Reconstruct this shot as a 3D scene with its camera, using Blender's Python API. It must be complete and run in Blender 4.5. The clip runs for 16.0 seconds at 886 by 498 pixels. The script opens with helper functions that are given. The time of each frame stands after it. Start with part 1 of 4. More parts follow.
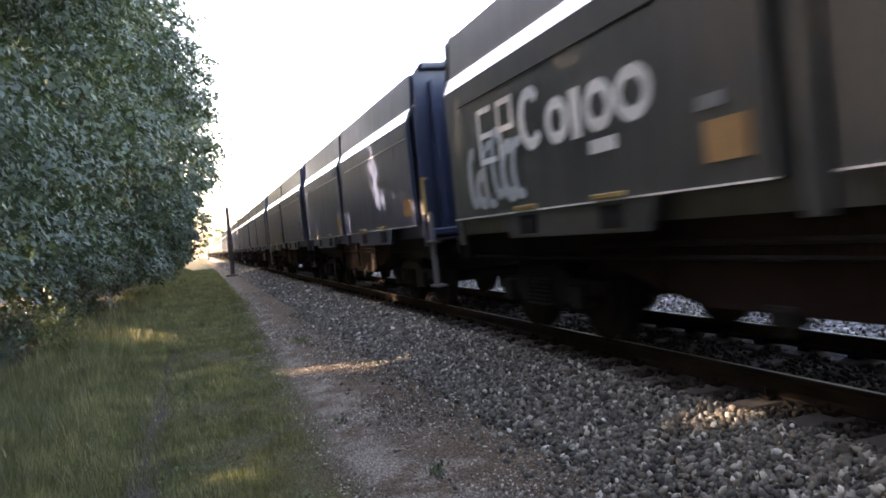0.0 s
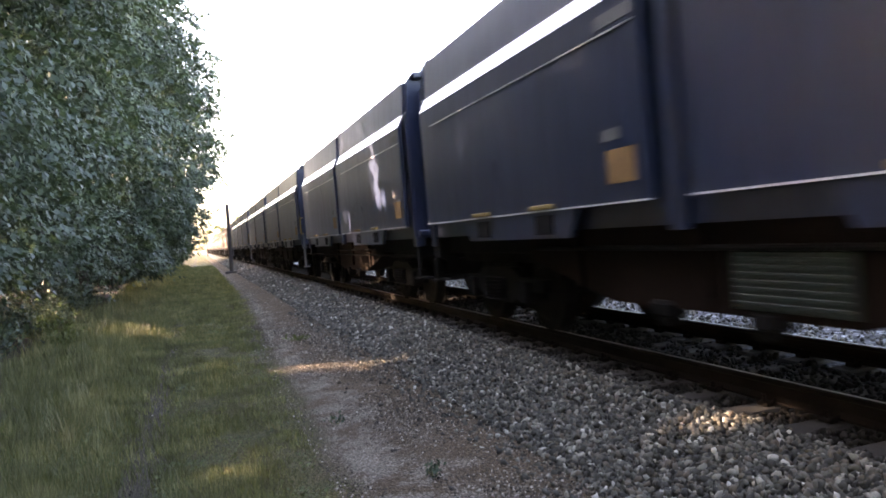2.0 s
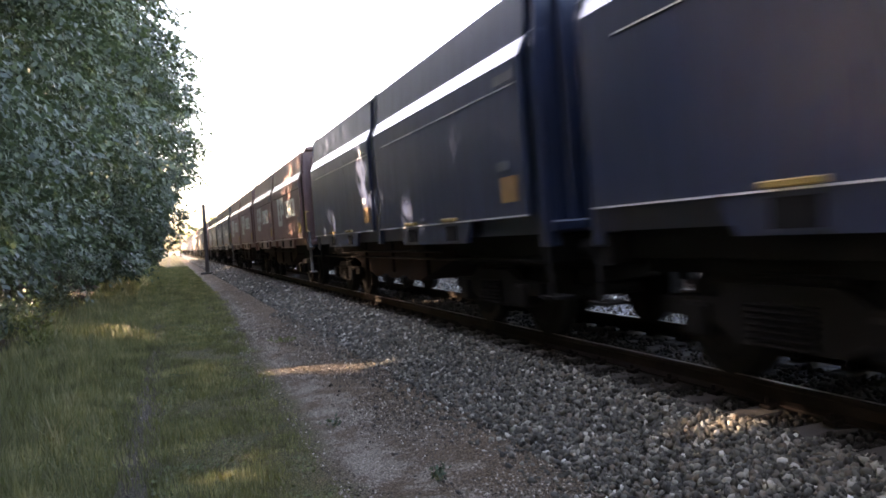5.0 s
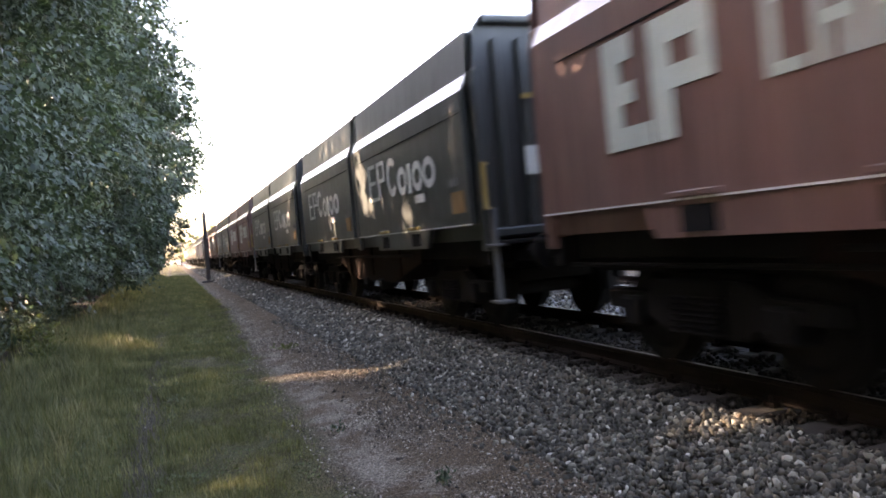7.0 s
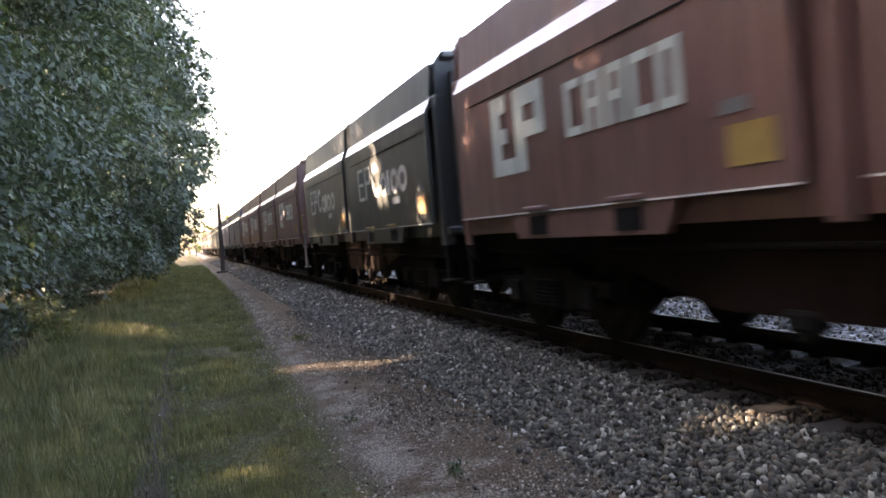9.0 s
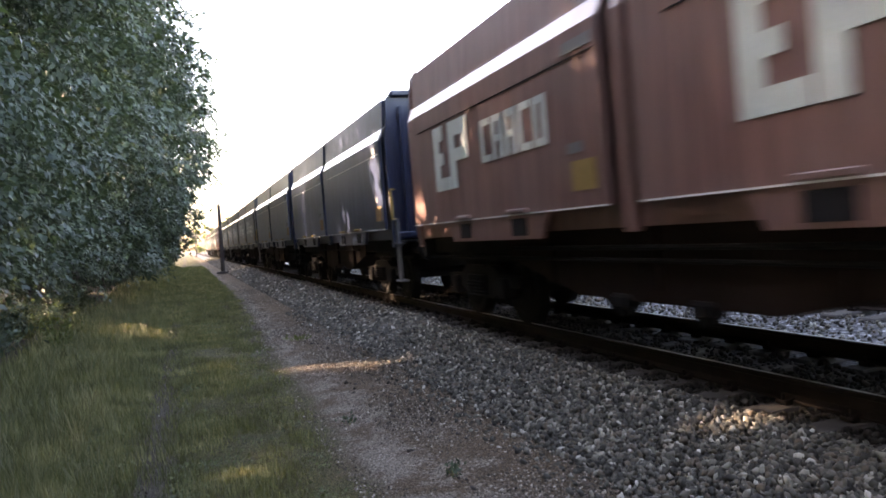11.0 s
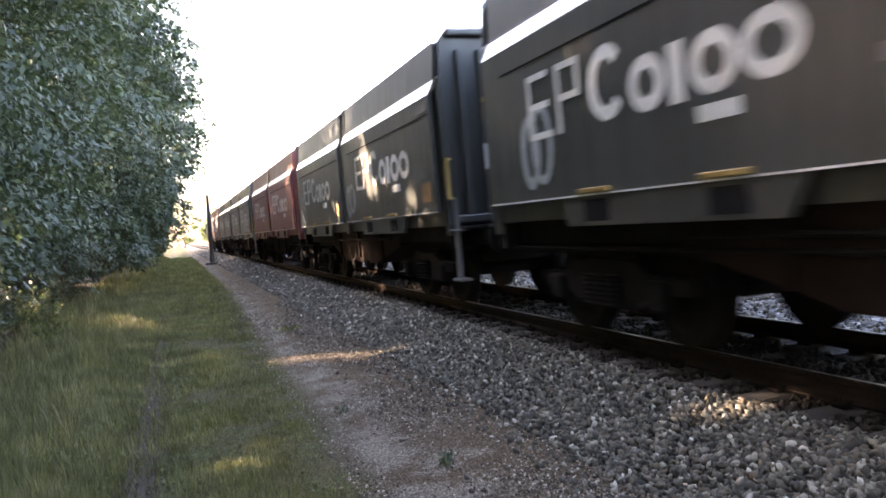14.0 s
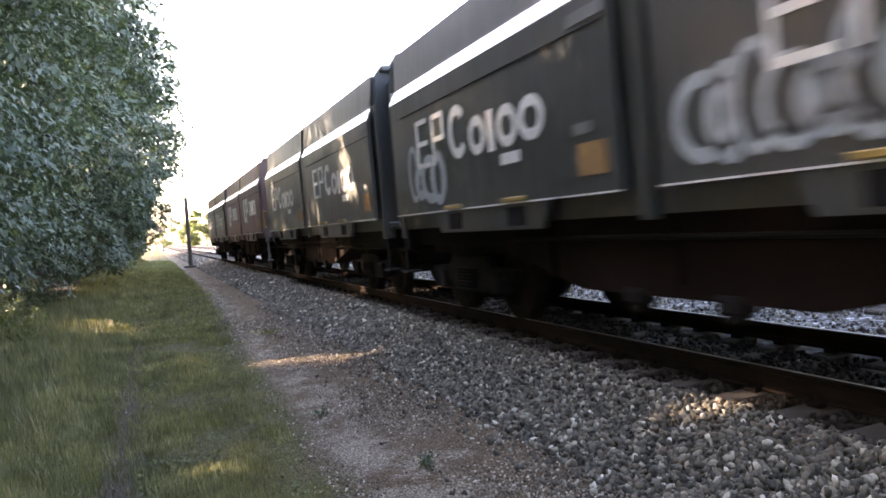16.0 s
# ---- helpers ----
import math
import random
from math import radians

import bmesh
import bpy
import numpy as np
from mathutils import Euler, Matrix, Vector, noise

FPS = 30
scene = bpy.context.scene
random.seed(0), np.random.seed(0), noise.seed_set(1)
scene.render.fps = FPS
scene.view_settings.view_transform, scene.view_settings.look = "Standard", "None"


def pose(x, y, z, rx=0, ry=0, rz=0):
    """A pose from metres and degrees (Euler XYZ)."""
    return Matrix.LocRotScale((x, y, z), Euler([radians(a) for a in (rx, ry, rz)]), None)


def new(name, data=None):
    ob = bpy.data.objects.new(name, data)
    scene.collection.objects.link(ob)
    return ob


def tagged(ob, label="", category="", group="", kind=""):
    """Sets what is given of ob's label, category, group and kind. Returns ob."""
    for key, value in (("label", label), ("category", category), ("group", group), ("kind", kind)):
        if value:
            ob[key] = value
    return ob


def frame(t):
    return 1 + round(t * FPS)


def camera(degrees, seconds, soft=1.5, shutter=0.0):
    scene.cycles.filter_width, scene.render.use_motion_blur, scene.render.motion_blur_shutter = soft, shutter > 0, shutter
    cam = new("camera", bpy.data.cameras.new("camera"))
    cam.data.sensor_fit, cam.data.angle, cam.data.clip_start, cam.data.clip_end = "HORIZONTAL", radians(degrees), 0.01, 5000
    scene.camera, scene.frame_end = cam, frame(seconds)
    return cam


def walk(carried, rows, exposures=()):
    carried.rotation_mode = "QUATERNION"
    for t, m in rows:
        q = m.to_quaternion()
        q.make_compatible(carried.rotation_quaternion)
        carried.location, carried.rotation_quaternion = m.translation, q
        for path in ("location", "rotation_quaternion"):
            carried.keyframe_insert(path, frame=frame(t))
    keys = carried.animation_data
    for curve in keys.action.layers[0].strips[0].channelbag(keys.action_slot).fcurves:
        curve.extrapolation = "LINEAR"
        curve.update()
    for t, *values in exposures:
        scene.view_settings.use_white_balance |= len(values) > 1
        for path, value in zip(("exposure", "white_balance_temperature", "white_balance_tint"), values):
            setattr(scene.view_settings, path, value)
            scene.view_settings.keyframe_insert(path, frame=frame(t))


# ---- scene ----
cam = camera(61.0, 16.0, soft=1.75, shutter=0.25)
# seconds, eye, then turn about x, y, z in degrees: a phone held by hand beside the line
PATH = [
    (0, 0.229, -0.121, 1.814, 88.48, 5.89, -18.06),
    (0.5, 0.227, -0.099, 1.795, 87.98, 5.63, -18.09),
    (1, 0.228, -0.107, 1.800, 88.22, 5.02, -18.68),
    (1.5, 0.223, -0.106, 1.812, 88.27, 5.12, -18.33),
    (2, 0.217, -0.124, 1.811, 88.54, 4.84, -18.09),
    (2.5, 0.198, -0.117, 1.807, 87.94, 4.66, -17.04),
    (3, 0.165, -0.098, 1.816, 88.47, 4.67, -16.27),
    (3.5, 0.085, -0.044, 1.825, 89.46, 4.38, -16.91),
    (4, 0.029, -0.004, 1.820, 88.50, 3.66, -19.34),
    (6.5, 0.007, -0.010, 1.826, 88.94, 5.03, -19.99),
    (7, 0.006, -0.013, 1.820, 88.90, 5.37, -19.95),
    (7.5, -0.001, -0.005, 1.814, 89.09, 4.64, -19.53),
    (8, 0.000, -0.000, 1.820, 88.67, 5.00, -19.37),
    (8.5, -0.004, -0.008, 1.818, 88.68, 4.81, -19.14),
    (9, -0.001, -0.006, 1.815, 88.47, 4.70, -18.93),
    (11.5, 0.008, -0.026, 1.813, 88.60, 4.77, -18.92),
    (12, 0.005, -0.026, 1.818, 88.82, 4.92, -19.41),
    (12.5, 0.008, -0.027, 1.815, 88.66, 5.05, -20.15),
    (13, 0.004, -0.013, 1.815, 88.03, 5.12, -19.94),
    (13.5, -0.010, -0.003, 1.814, 87.60, 4.99, -19.51),
    (14, -0.000, 0.013, 1.807, 87.72, 4.90, -19.70),
    (14.5, 0.006, 0.014, 1.806, 87.40, 4.59, -19.68),
    (15, 0.003, 0.004, 1.815, 87.32, 4.63, -20.53),
    (15.5, 0.016, 0.022, 1.813, 87.47, 5.35, -21.05),
    (16, 0.010, 0.011, 1.808, 87.74, 5.06, -21.18),
]
walk(cam, [(t, pose(x, y, z, rx, ry, rz)) for t, x, y, z, rx, ry, rz in PATH],
     exposures=[(t, e + 0.94, 7400, 25) for t, e in ((0, 3.45), (1.5, 3.5), (3, 3.7), (4, 3.45), (6.5, 3.35), (9, 3.3), (11.5, 3.35), (13, 3.6), (14.5, 3.75), (16, 3.8))])

# ---------------------------------------------------------------- light
SUN_WAY = Vector((0.894, -0.447, -0.40)).normalized()      # from the sun: low, over the trees
world = bpy.data.worlds.new("sky")
scene.world = world
world.use_nodes = True
wn = world.node_tree
sky = wn.nodes.new("ShaderNodeTexSky")
sky.sky_type = "NISHITA"
sky.sun_disc = False
sky.sun_elevation = math.asin(-SUN_WAY.z)
sky.sun_rotation = math.atan2(-SUN_WAY.x, -SUN_WAY.y)
sky.air_density, sky.dust_density, sky.ozone_density = 1.0, 4.0, 1.0
wn.links.new(sky.outputs[0], wn.nodes["Background"].inputs[0])
wn.nodes["Background"].inputs[1].default_value = 0.13
sun_lamp = bpy.data.lights.new("sun", "SUN")
sun_lamp.energy, sun_lamp.angle, sun_lamp.color = 4.2, radians(0.7), (1.0, 0.83, 0.62)
sun = new("sun", sun_lamp)
sun.matrix_world = Matrix.Translation((-30, 20, 30)) @ SUN_WAY.to_track_quat("-Z", "Y").to_matrix().to_4x4()

# ---------------------------------------------------------------- plan
RAIL_Z = 0.46           # top of the rails over the path
TRACK_X = 5.07          # centre of the near track
TRACK2_X = 9.24         # centre of the far track
PAIR = 28.5             # two wagons, coupled brake end to brake end
LONG, SHORT = 7.30, 6.95   # wagon middle to the coupling at its brake end and at its plain end
FRONT = 10.45           # coupling in front of wagon 0 at 0 s


# ---------------------------------------------------------------- materials
def node_mat(name):
    m = bpy.data.materials.new(name)
    m.use_nodes = True
    return m, m.node_tree, m.node_tree.nodes["Principled BSDF"]


def noise_node(nt, scale, detail=4.0, vec=None, rough=0.55):
    n = nt.nodes.new("ShaderNodeTexNoise")
    n.inputs["Scale"].default_value, n.inputs["Detail"].default_value, n.inputs["Roughness"].default_value = scale, detail, rough
    if vec is not None:
        nt.links.new(vec, n.inputs["Vector"])
    return n.outputs["Fac"]


def ramp(nt, fac, stops):
    r = nt.nodes.new("ShaderNodeValToRGB")
    el = r.color_ramp.elements
    while len(el) < len(stops):
        el.new(0.5)
    for e, (p, c) in zip(el, stops):
        e.position, e.color = p, (*c, 1) if len(c) == 3 else c
    nt.links.new(fac, r.inputs[0])
    return r.outputs[0]


def mix(nt, fac, a, b, blend="MIX"):
    n = nt.nodes.new("ShaderNodeMix")
    n.data_type, n.blend_type = "RGBA", blend
    for sock, v in ((n.inputs[0], fac), (n.inputs[6], a), (n.inputs[7], b)):
        if isinstance(v, (int, float)):
            sock.default_value = v
        elif isinstance(v, tuple):
            sock.default_value = (*v, 1)
        else:
            nt.links.new(v, sock)
    return n.outputs[2]


def calc(nt, op, a, b=0.0, clamp=False):
    n = nt.nodes.new("ShaderNodeMath")
    n.operation, n.use_clamp = op, clamp
    for sock, v in zip(n.inputs, (a, b)):
        if isinstance(v, (int, float)):
            sock.default_value = v
        else:
            nt.links.new(v, sock)
    return n.outputs[0]


def bump(nt, b, height, strength, distance=0.01):
    n = nt.nodes.new("ShaderNodeBump")
    n.inputs["Strength"].default_value, n.inputs["Distance"].default_value = strength, distance
    nt.links.new(height, n.inputs["Height"])
    nt.links.new(n.outputs[0], b.inputs["Normal"])


def coords(nt, scale=(1, 1, 1)):
    tc = nt.nodes.new("ShaderNodeTexCoord")
    mp = nt.nodes.new("ShaderNodeMapping")
    mp.inputs["Scale"].default_value = scale
    nt.links.new(tc.outputs["Object"], mp.inputs[0])
    return mp.outputs[0]


def plain(name, colour, rough=0.6, metal=0.0, spread=0.25, scale=6.0, relief=0.15, streak=1.0, shine=0.5):
    """A worn surface: two scales of variation round one colour, with a fine relief."""
    m, nt, b = node_mat(name)
    v = coords(nt, (1, 1, streak))
    big, fine = noise_node(nt, scale * 0.3, 3, v), noise_node(nt, scale * 6, 5, v)
    both = calc(nt, "ADD", calc(nt, "MULTIPLY", big, 0.65), calc(nt, "MULTIPLY", fine, 0.35))
    lo = tuple(c * (1 - spread) for c in colour)
    hi = tuple(min(1, c * (1 + spread)) for c in colour)
    nt.links.new(ramp(nt, both, [(0.32, lo), (0.68, hi)]), b.inputs["Base Color"])
    b.inputs["Metallic"].default_value = metal
    b.inputs["Specular IOR Level"].default_value = shine
    nt.links.new(calc(nt, "ADD", calc(nt, "MULTIPLY", fine, 0.3), rough - 0.15), b.inputs["Roughness"])
    if relief:
        bump(nt, b, fine, relief, 0.006)
    return m


def wagon_paint(name, colour, dust=(0.10, 0.095, 0.085), gloss=0.34):
    """Old gloss paint on steel: rain streaks, dust, rust freckles, slightly dented sheet."""
    m, nt, b = node_mat(name)
    v = coords(nt)
    long = coords(nt, (1, 5, 0.35))
    big, fine, runs = noise_node(nt, 0.7, 4, v), noise_node(nt, 30, 4, v), noise_node(nt, 2.2, 5, long)
    base = mix(nt, ramp(nt, runs, [(0.35, (0, 0, 0)), (0.65, (0.8, 0.8, 0.8))]), tuple(c * 1.2 for c in colour), tuple(c * 0.55 for c in colour))
    base = mix(nt, calc(nt, "MULTIPLY", ramp(nt, big, [(0.40, (0, 0, 0)), (0.75, (1, 1, 1))]), 0.55), base, dust)
    rust = ramp(nt, fine, [(0.66, (0, 0, 0)), (0.72, (1, 1, 1))])
    base = mix(nt, calc(nt, "MULTIPLY", rust, 0.5), base, (0.09, 0.04, 0.02))
    nt.links.new(base, b.inputs["Base Color"])
    nt.links.new(calc(nt, "ADD", calc(nt, "MULTIPLY", runs, 0.25), gloss - 0.1), b.inputs["Roughness"])
    dent = calc(nt, "ADD", calc(nt, "MULTIPLY", big, 1.0), calc(nt, "MULTIPLY", fine, 0.03))
    bump(nt, b, dent, 0.25, 0.03)
    return m


PAINT = {
    "blue": wagon_paint("navy_paint", (0.013, 0.021, 0.050), (0.030, 0.037, 0.053), 0.30),
    "grey": wagon_paint("grey_green_paint", (0.030, 0.0345, 0.0335), (0.050, 0.053, 0.051), 0.33),
    "red": wagon_paint("oxide_red_paint", (0.128, 0.063, 0.053), (0.145, 0.10, 0.088), 0.44),
    "crimson": wagon_paint("crimson_paint", (0.165, 0.046, 0.045), (0.15, 0.085, 0.082), 0.42),
}
# smooth copies for the sloping flaps, made paler for the sky they reflect
SMOOTH = {
    "blue": wagon_paint("navy_skylit_flap_paint", (0.05, 0.06, 0.10), (0.09, 0.09, 0.10), 0.16),
    "grey": wagon_paint("grey_green_skylit_flap_paint", (0.07, 0.075, 0.07), (0.11, 0.11, 0.10), 0.18),
    "red": wagon_paint("oxide_red_skylit_flap_paint", (0.20, 0.12, 0.105), (0.24, 0.18, 0.165), 0.28),
    "crimson": wagon_paint("crimson_skylit_flap_paint", (0.22, 0.11, 0.105), (0.24, 0.17, 0.16), 0.28),
}
# grimy gear, its colour taken near black for the shade under the wagons
UNDER = plain("shaded_running_gear_grime", (0.010, 0.0095, 0.0092), 0.92, 0.0, 0.4, 5, shine=0.08)
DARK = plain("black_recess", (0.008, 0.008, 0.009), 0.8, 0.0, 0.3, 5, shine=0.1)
# chute rust, darkened likewise so its colour carries the underside's shade
SHADED_RUST = plain("shaded_rusty_chute_steel", (0.013, 0.0085, 0.007), 0.9, 0.0, 0.5, 4, shine=0.08)
# pale strips: the sky's glint on lips and seams put into the colour
EDGE_GLINT = plain("pale_edge_glint", (0.62, 0.62, 0.60), 0.45, 0.0, 0.2, 8)
YELLOW = plain("faded_yellow_paint", (0.25, 0.165, 0.04), 0.6, 0.0, 0.3, 8)
ORANGE = plain("faded_orange_placard", (0.23, 0.13, 0.045), 0.65, 0.0, 0.35, 5)
WHITE = plain("dirty_white_paint", (0.50, 0.51, 0.49), 0.55, 0.0, 0.18, 6)
MINT = plain("weathered_pale_grey_paint", (0.42, 0.47, 0.43), 0.55, 0.0, 0.2, 5)
GREYPLATE = plain("grey_plate", (0.115, 0.118, 0.118), 0.6, 0.0, 0.2, 6)
PALEBAR = plain("dull_grey_paint", (0.075, 0.077, 0.080), 0.6, 0.0, 0.25, 6)
LOUVRE = plain("dark_green_louvre", (0.016, 0.028, 0.024), 0.55, 0.0, 0.3, 6)
SPRAYED = plain("pale_blue_grey_spray_paint", (0.27, 0.31, 0.33), 0.5, 0.0, 0.3, 3)
STEEL = plain("polished_running_steel", (0.23, 0.21, 0.195), 0.5, 1.0, 0.3, 9)
# brown rail rust, darker than its own tone to carry the wagons' shade
SHADED_RAILRUST = plain("shaded_brown_rail_rust", (0.0125, 0.0095, 0.0078), 0.9, 0.0, 0.4, 8, shine=0.06)
SLEEPER = plain("weathered_concrete", (0.050, 0.045, 0.039), 0.95, 0.0, 0.35, 5, 0.3, shine=0.15)
TIMBER = plain("dark_tarred_timber", (0.035, 0.027, 0.022), 0.8, 0.0, 0.4, 6, 0.3, 0.2)
BARK = plain("tree_bark", (0.055, 0.042, 0.032), 0.9, 0.0, 0.45, 6, 0.6, 0.3)


def stone_mat(name, stops, shine=0.3):
    m, nt, b = node_mat(name)
    geo = nt.nodes.new("ShaderNodeNewGeometry")
    info = nt.nodes.new("ShaderNodeObjectInfo")
    both = calc(nt, "FRACT", calc(nt, "ADD", geo.outputs["Random Per Island"], info.outputs["Random"]))
    tone = ramp(nt, both, stops)
    v = coords(nt)
    tone = mix(nt, 1.0, tone, (1.0, 0.965, 0.89), "MULTIPLY")      # a warm tint to offset the blue skylight
    speck = noise_node(nt, 90, 4, v)
    nt.links.new(mix(nt, calc(nt, "MULTIPLY", speck, 0.5), tone, (0.045, 0.039, 0.032)), b.inputs["Base Color"])
    b.inputs["Roughness"].default_value = 0.82
    b.inputs["Specular IOR Level"].default_value = shine
    bump(nt, b, speck, 0.5, 0.004)
    return m


STONE = stone_mat("crushed_ballast_stone", [(0.0, (0.018, 0.018, 0.0155)), (0.35, (0.054, 0.053, 0.046)), (0.62, (0.118, 0.115, 0.099)),
                                            (0.74, (0.095, 0.074, 0.054)), (0.90, (0.20, 0.197, 0.172)), (0.965, (0.33, 0.325, 0.29)), (1.0, (0.58, 0.57, 0.53))])
# stones along the rails: stains, plus the shade under the train in the colour
SHADED_STAINED = stone_mat("shaded_stained_ballast_stone", [(0.0, (0.006, 0.0055, 0.005)), (0.5, (0.013, 0.012, 0.011)), (0.85, (0.030, 0.027, 0.024)), (1.0, (0.085, 0.08, 0.074))], 0.08)
GRAVEL = stone_mat("brown_path_gravel", [(0.0, (0.030, 0.024, 0.018)), (0.5, (0.115, 0.092, 0.069)), (0.85, (0.24, 0.20, 0.165)), (1.0, (0.58, 0.53, 0.47))])


def ground_mat():
    """Grass verge, trodden strip, cinder path and dark fines under the ballast, laid out across the line."""
    m, nt, b = node_mat("verge_and_path")
    geo = nt.nodes.new("ShaderNodeNewGeometry")
    pos = geo.outputs["Position"]
    sep = nt.nodes.new("ShaderNodeSeparateXYZ")
    nt.links.new(pos, sep.inputs[0])
    wav, mid, fine, grit = noise_node(nt, 0.45, 3, pos), noise_node(nt, 2.5, 5, pos), noise_node(nt, 20, 6, pos, 0.7), noise_node(nt, 55, 5, pos, 0.75)
    x = calc(nt, "ADD", sep.outputs[0], calc(nt, "MULTIPLY", calc(nt, "SUBTRACT", wav, 0.5), 0.5))
    x = calc(nt, "ADD", x, calc(nt, "MULTIPLY", calc(nt, "SUBTRACT", mid, 0.5), 0.4))
    x = calc(nt, "ADD", x, calc(nt, "MULTIPLY", calc(nt, "SUBTRACT", fine, 0.5), 0.35))
    cinder = ramp(nt, grit, [(0.32, (0.048, 0.040, 0.031)), (0.50, (0.160, 0.134, 0.104)), (0.62, (0.48, 0.42, 0.345))])
    moss = ramp(nt, grit, [(0.3, (0.022, 0.017, 0.011)), (0.52, (0.088, 0.063, 0.039)), (0.66, (0.26, 0.195, 0.13))])
    edge = lambda at, wide: calc(nt, "DIVIDE", calc(nt, "SUBTRACT", x, at), wide, True)
    drift = calc(nt, "MULTIPLY", calc(nt, "DIVIDE", calc(nt, "SUBTRACT", sep.outputs[1], 6.0), 21.0, True), 0.55)   # the verge widens along the line
    # moss and litter lie thickest towards the ballast
    patch = calc(nt, "ADD", calc(nt, "ADD", calc(nt, "MULTIPLY", mid, 0.65), calc(nt, "MULTIPLY", fine, 0.4)), calc(nt, "MULTIPLY", edge(1.6, 0.9), 0.20))
    path = mix(nt, ramp(nt, patch, [(0.45, (0, 0, 0)), (0.60, (1, 1, 1))]), cinder, moss)
    green = ramp(nt, grit, [(0.38, (0.016, 0.016, 0.008)), (0.50, (0.062, 0.058, 0.026)), (0.66, (0.20, 0.175, 0.085))])
    straw = ramp(nt, grit, [(0.38, (0.024, 0.019, 0.010)), (0.50, (0.085, 0.066, 0.036)), (0.66, (0.27, 0.21, 0.13))])
    grass = mix(nt, ramp(nt, mid, [(0.54, (0, 0, 0)), (0.72, (0.8, 0.8, 0.8))]), green, straw)
    soil = ramp(nt, grit, [(0.34, (0.020, 0.018, 0.014)), (0.54, (0.080, 0.066, 0.050)), (0.68, (0.21, 0.18, 0.145))])
    fines = ramp(nt, grit, [(0.3, (0.03, 0.028, 0.026)), (0.7, (0.10, 0.095, 0.09))])
    strip = calc(nt, "MULTIPLY", edge(-0.68, 0.14), calc(nt, "SUBTRACT", 1.0, edge(-0.26, 0.14)))
    col = mix(nt, calc(nt, "MULTIPLY", strip, 0.9), grass, soil)
    verge = calc(nt, "DIVIDE", calc(nt, "SUBTRACT", calc(nt, "SUBTRACT", x, drift), 1.02), 0.2, True)
    col = mix(nt, verge, col, path)
    col = mix(nt, edge(2.60, 0.3), col, fines)
    # litter under the trees, darkened so that its colour carries their shade
    litter = ramp(nt, fine, [(0.3, (0.016, 0.012, 0.008)), (0.7, (0.055, 0.040, 0.026))])
    col = mix(nt, edge(-2.9, 0.8), litter, col)
    far = edge(14.0, 3.0)
    col = mix(nt, far, col, grass)
    nt.links.new(col, b.inputs["Base Color"])
    b.inputs["Roughness"].default_value = 0.95
    b.inputs["Specular IOR Level"].default_value = 0.12
    bump(nt, b, calc(nt, "ADD", fine, calc(nt, "MULTIPLY", grit, 0.7)), 1.0, 0.035)
    return m


GROUND = ground_mat()


def leaf_mat(name, dark, light, gloss=0.42, patch=0.5):
    m, nt, b = node_mat(name)
    geo = nt.nodes.new("ShaderNodeNewGeometry")
    big = ramp(nt, noise_node(nt, patch, 4, geo.outputs["Position"]), [(0.35, (0, 0, 0)), (0.68, (1, 1, 1))])
    fac = calc(nt, "ADD", calc(nt, "MULTIPLY", geo.outputs["Random Per Island"], 0.55), calc(nt, "MULTIPLY", big, 0.45))
    col = ramp(nt, fac, [(0.1, dark), (0.62, tuple(0.62 * a + 0.38 * c for a, c in zip(dark, light))), (0.92, light)])
    nt.links.new(col, b.inputs["Base Color"])
    b.inputs["Roughness"].default_value = gloss
    b.inputs["Specular IOR Level"].default_value = 0.36
    tr = nt.nodes.new("ShaderNodeBsdfTranslucent")
    nt.links.new(mix(nt, 1.0, col, (0.9, 1.0, 0.35), "MULTIPLY"), tr.inputs[0])
    ms = nt.nodes.new("ShaderNodeMixShader")
    ms.inputs[0].default_value = 0.28
    nt.links.new(b.outputs[0], ms.inputs[1])
    nt.links.new(tr.outputs[0], ms.inputs[2])
    nt.links.new(ms.outputs[0], nt.nodes["Material Output"].inputs["Surface"])
    return m


LEAF = leaf_mat("broad_leaves", (0.024, 0.041, 0.026), (0.155, 0.19, 0.122), 0.42)
LEAF_FAR = leaf_mat("sunny_leaves", (0.06, 0.08, 0.02), (0.16, 0.17, 0.05))
BLADE = leaf_mat("grass_blades", (0.058, 0.068, 0.026), (0.36, 0.315, 0.155), 0.6, 1.3)
COVER = leaf_mat("low_broad_leaves", (0.046, 0.066, 0.024), (0.20, 0.215, 0.085), 0.55, 1.7)
LITTER = plain("dark_leaf_litter", (0.028, 0.022, 0.016), 0.9, 0.0, 0.5, 20)
STRAW = leaf_mat("dry_straw", (0.16, 0.13, 0.06), (0.38, 0.33, 0.18), 0.6)


# ---------------------------------------------------------------- mesh helpers
def fill(mesh, verts, sizes, idx, smooth=False):
    """Arrays into a mesh: vertices, corners of each face, corner list."""
    sizes = np.asarray(sizes)
    mesh.vertices.add(len(verts))
    mesh.vertices.foreach_set("co", np.asarray(verts, np.float32).ravel())
    mesh.loops.add(len(idx))
    mesh.loops.foreach_set("vertex_index", np.asarray(idx, np.int32))
    mesh.polygons.add(len(sizes))
    mesh.polygons.foreach_set("loop_start", np.r_[0, np.cumsum(sizes)[:-1]].astype(np.int32))
    mesh.polygons.foreach_set("loop_total", sizes.astype(np.int32))
    mesh.update(calc_edges=True)
    mesh.validate()
    if smooth:
        mesh.polygons.foreach_set("use_smooth", np.ones(len(sizes), bool))
    return mesh


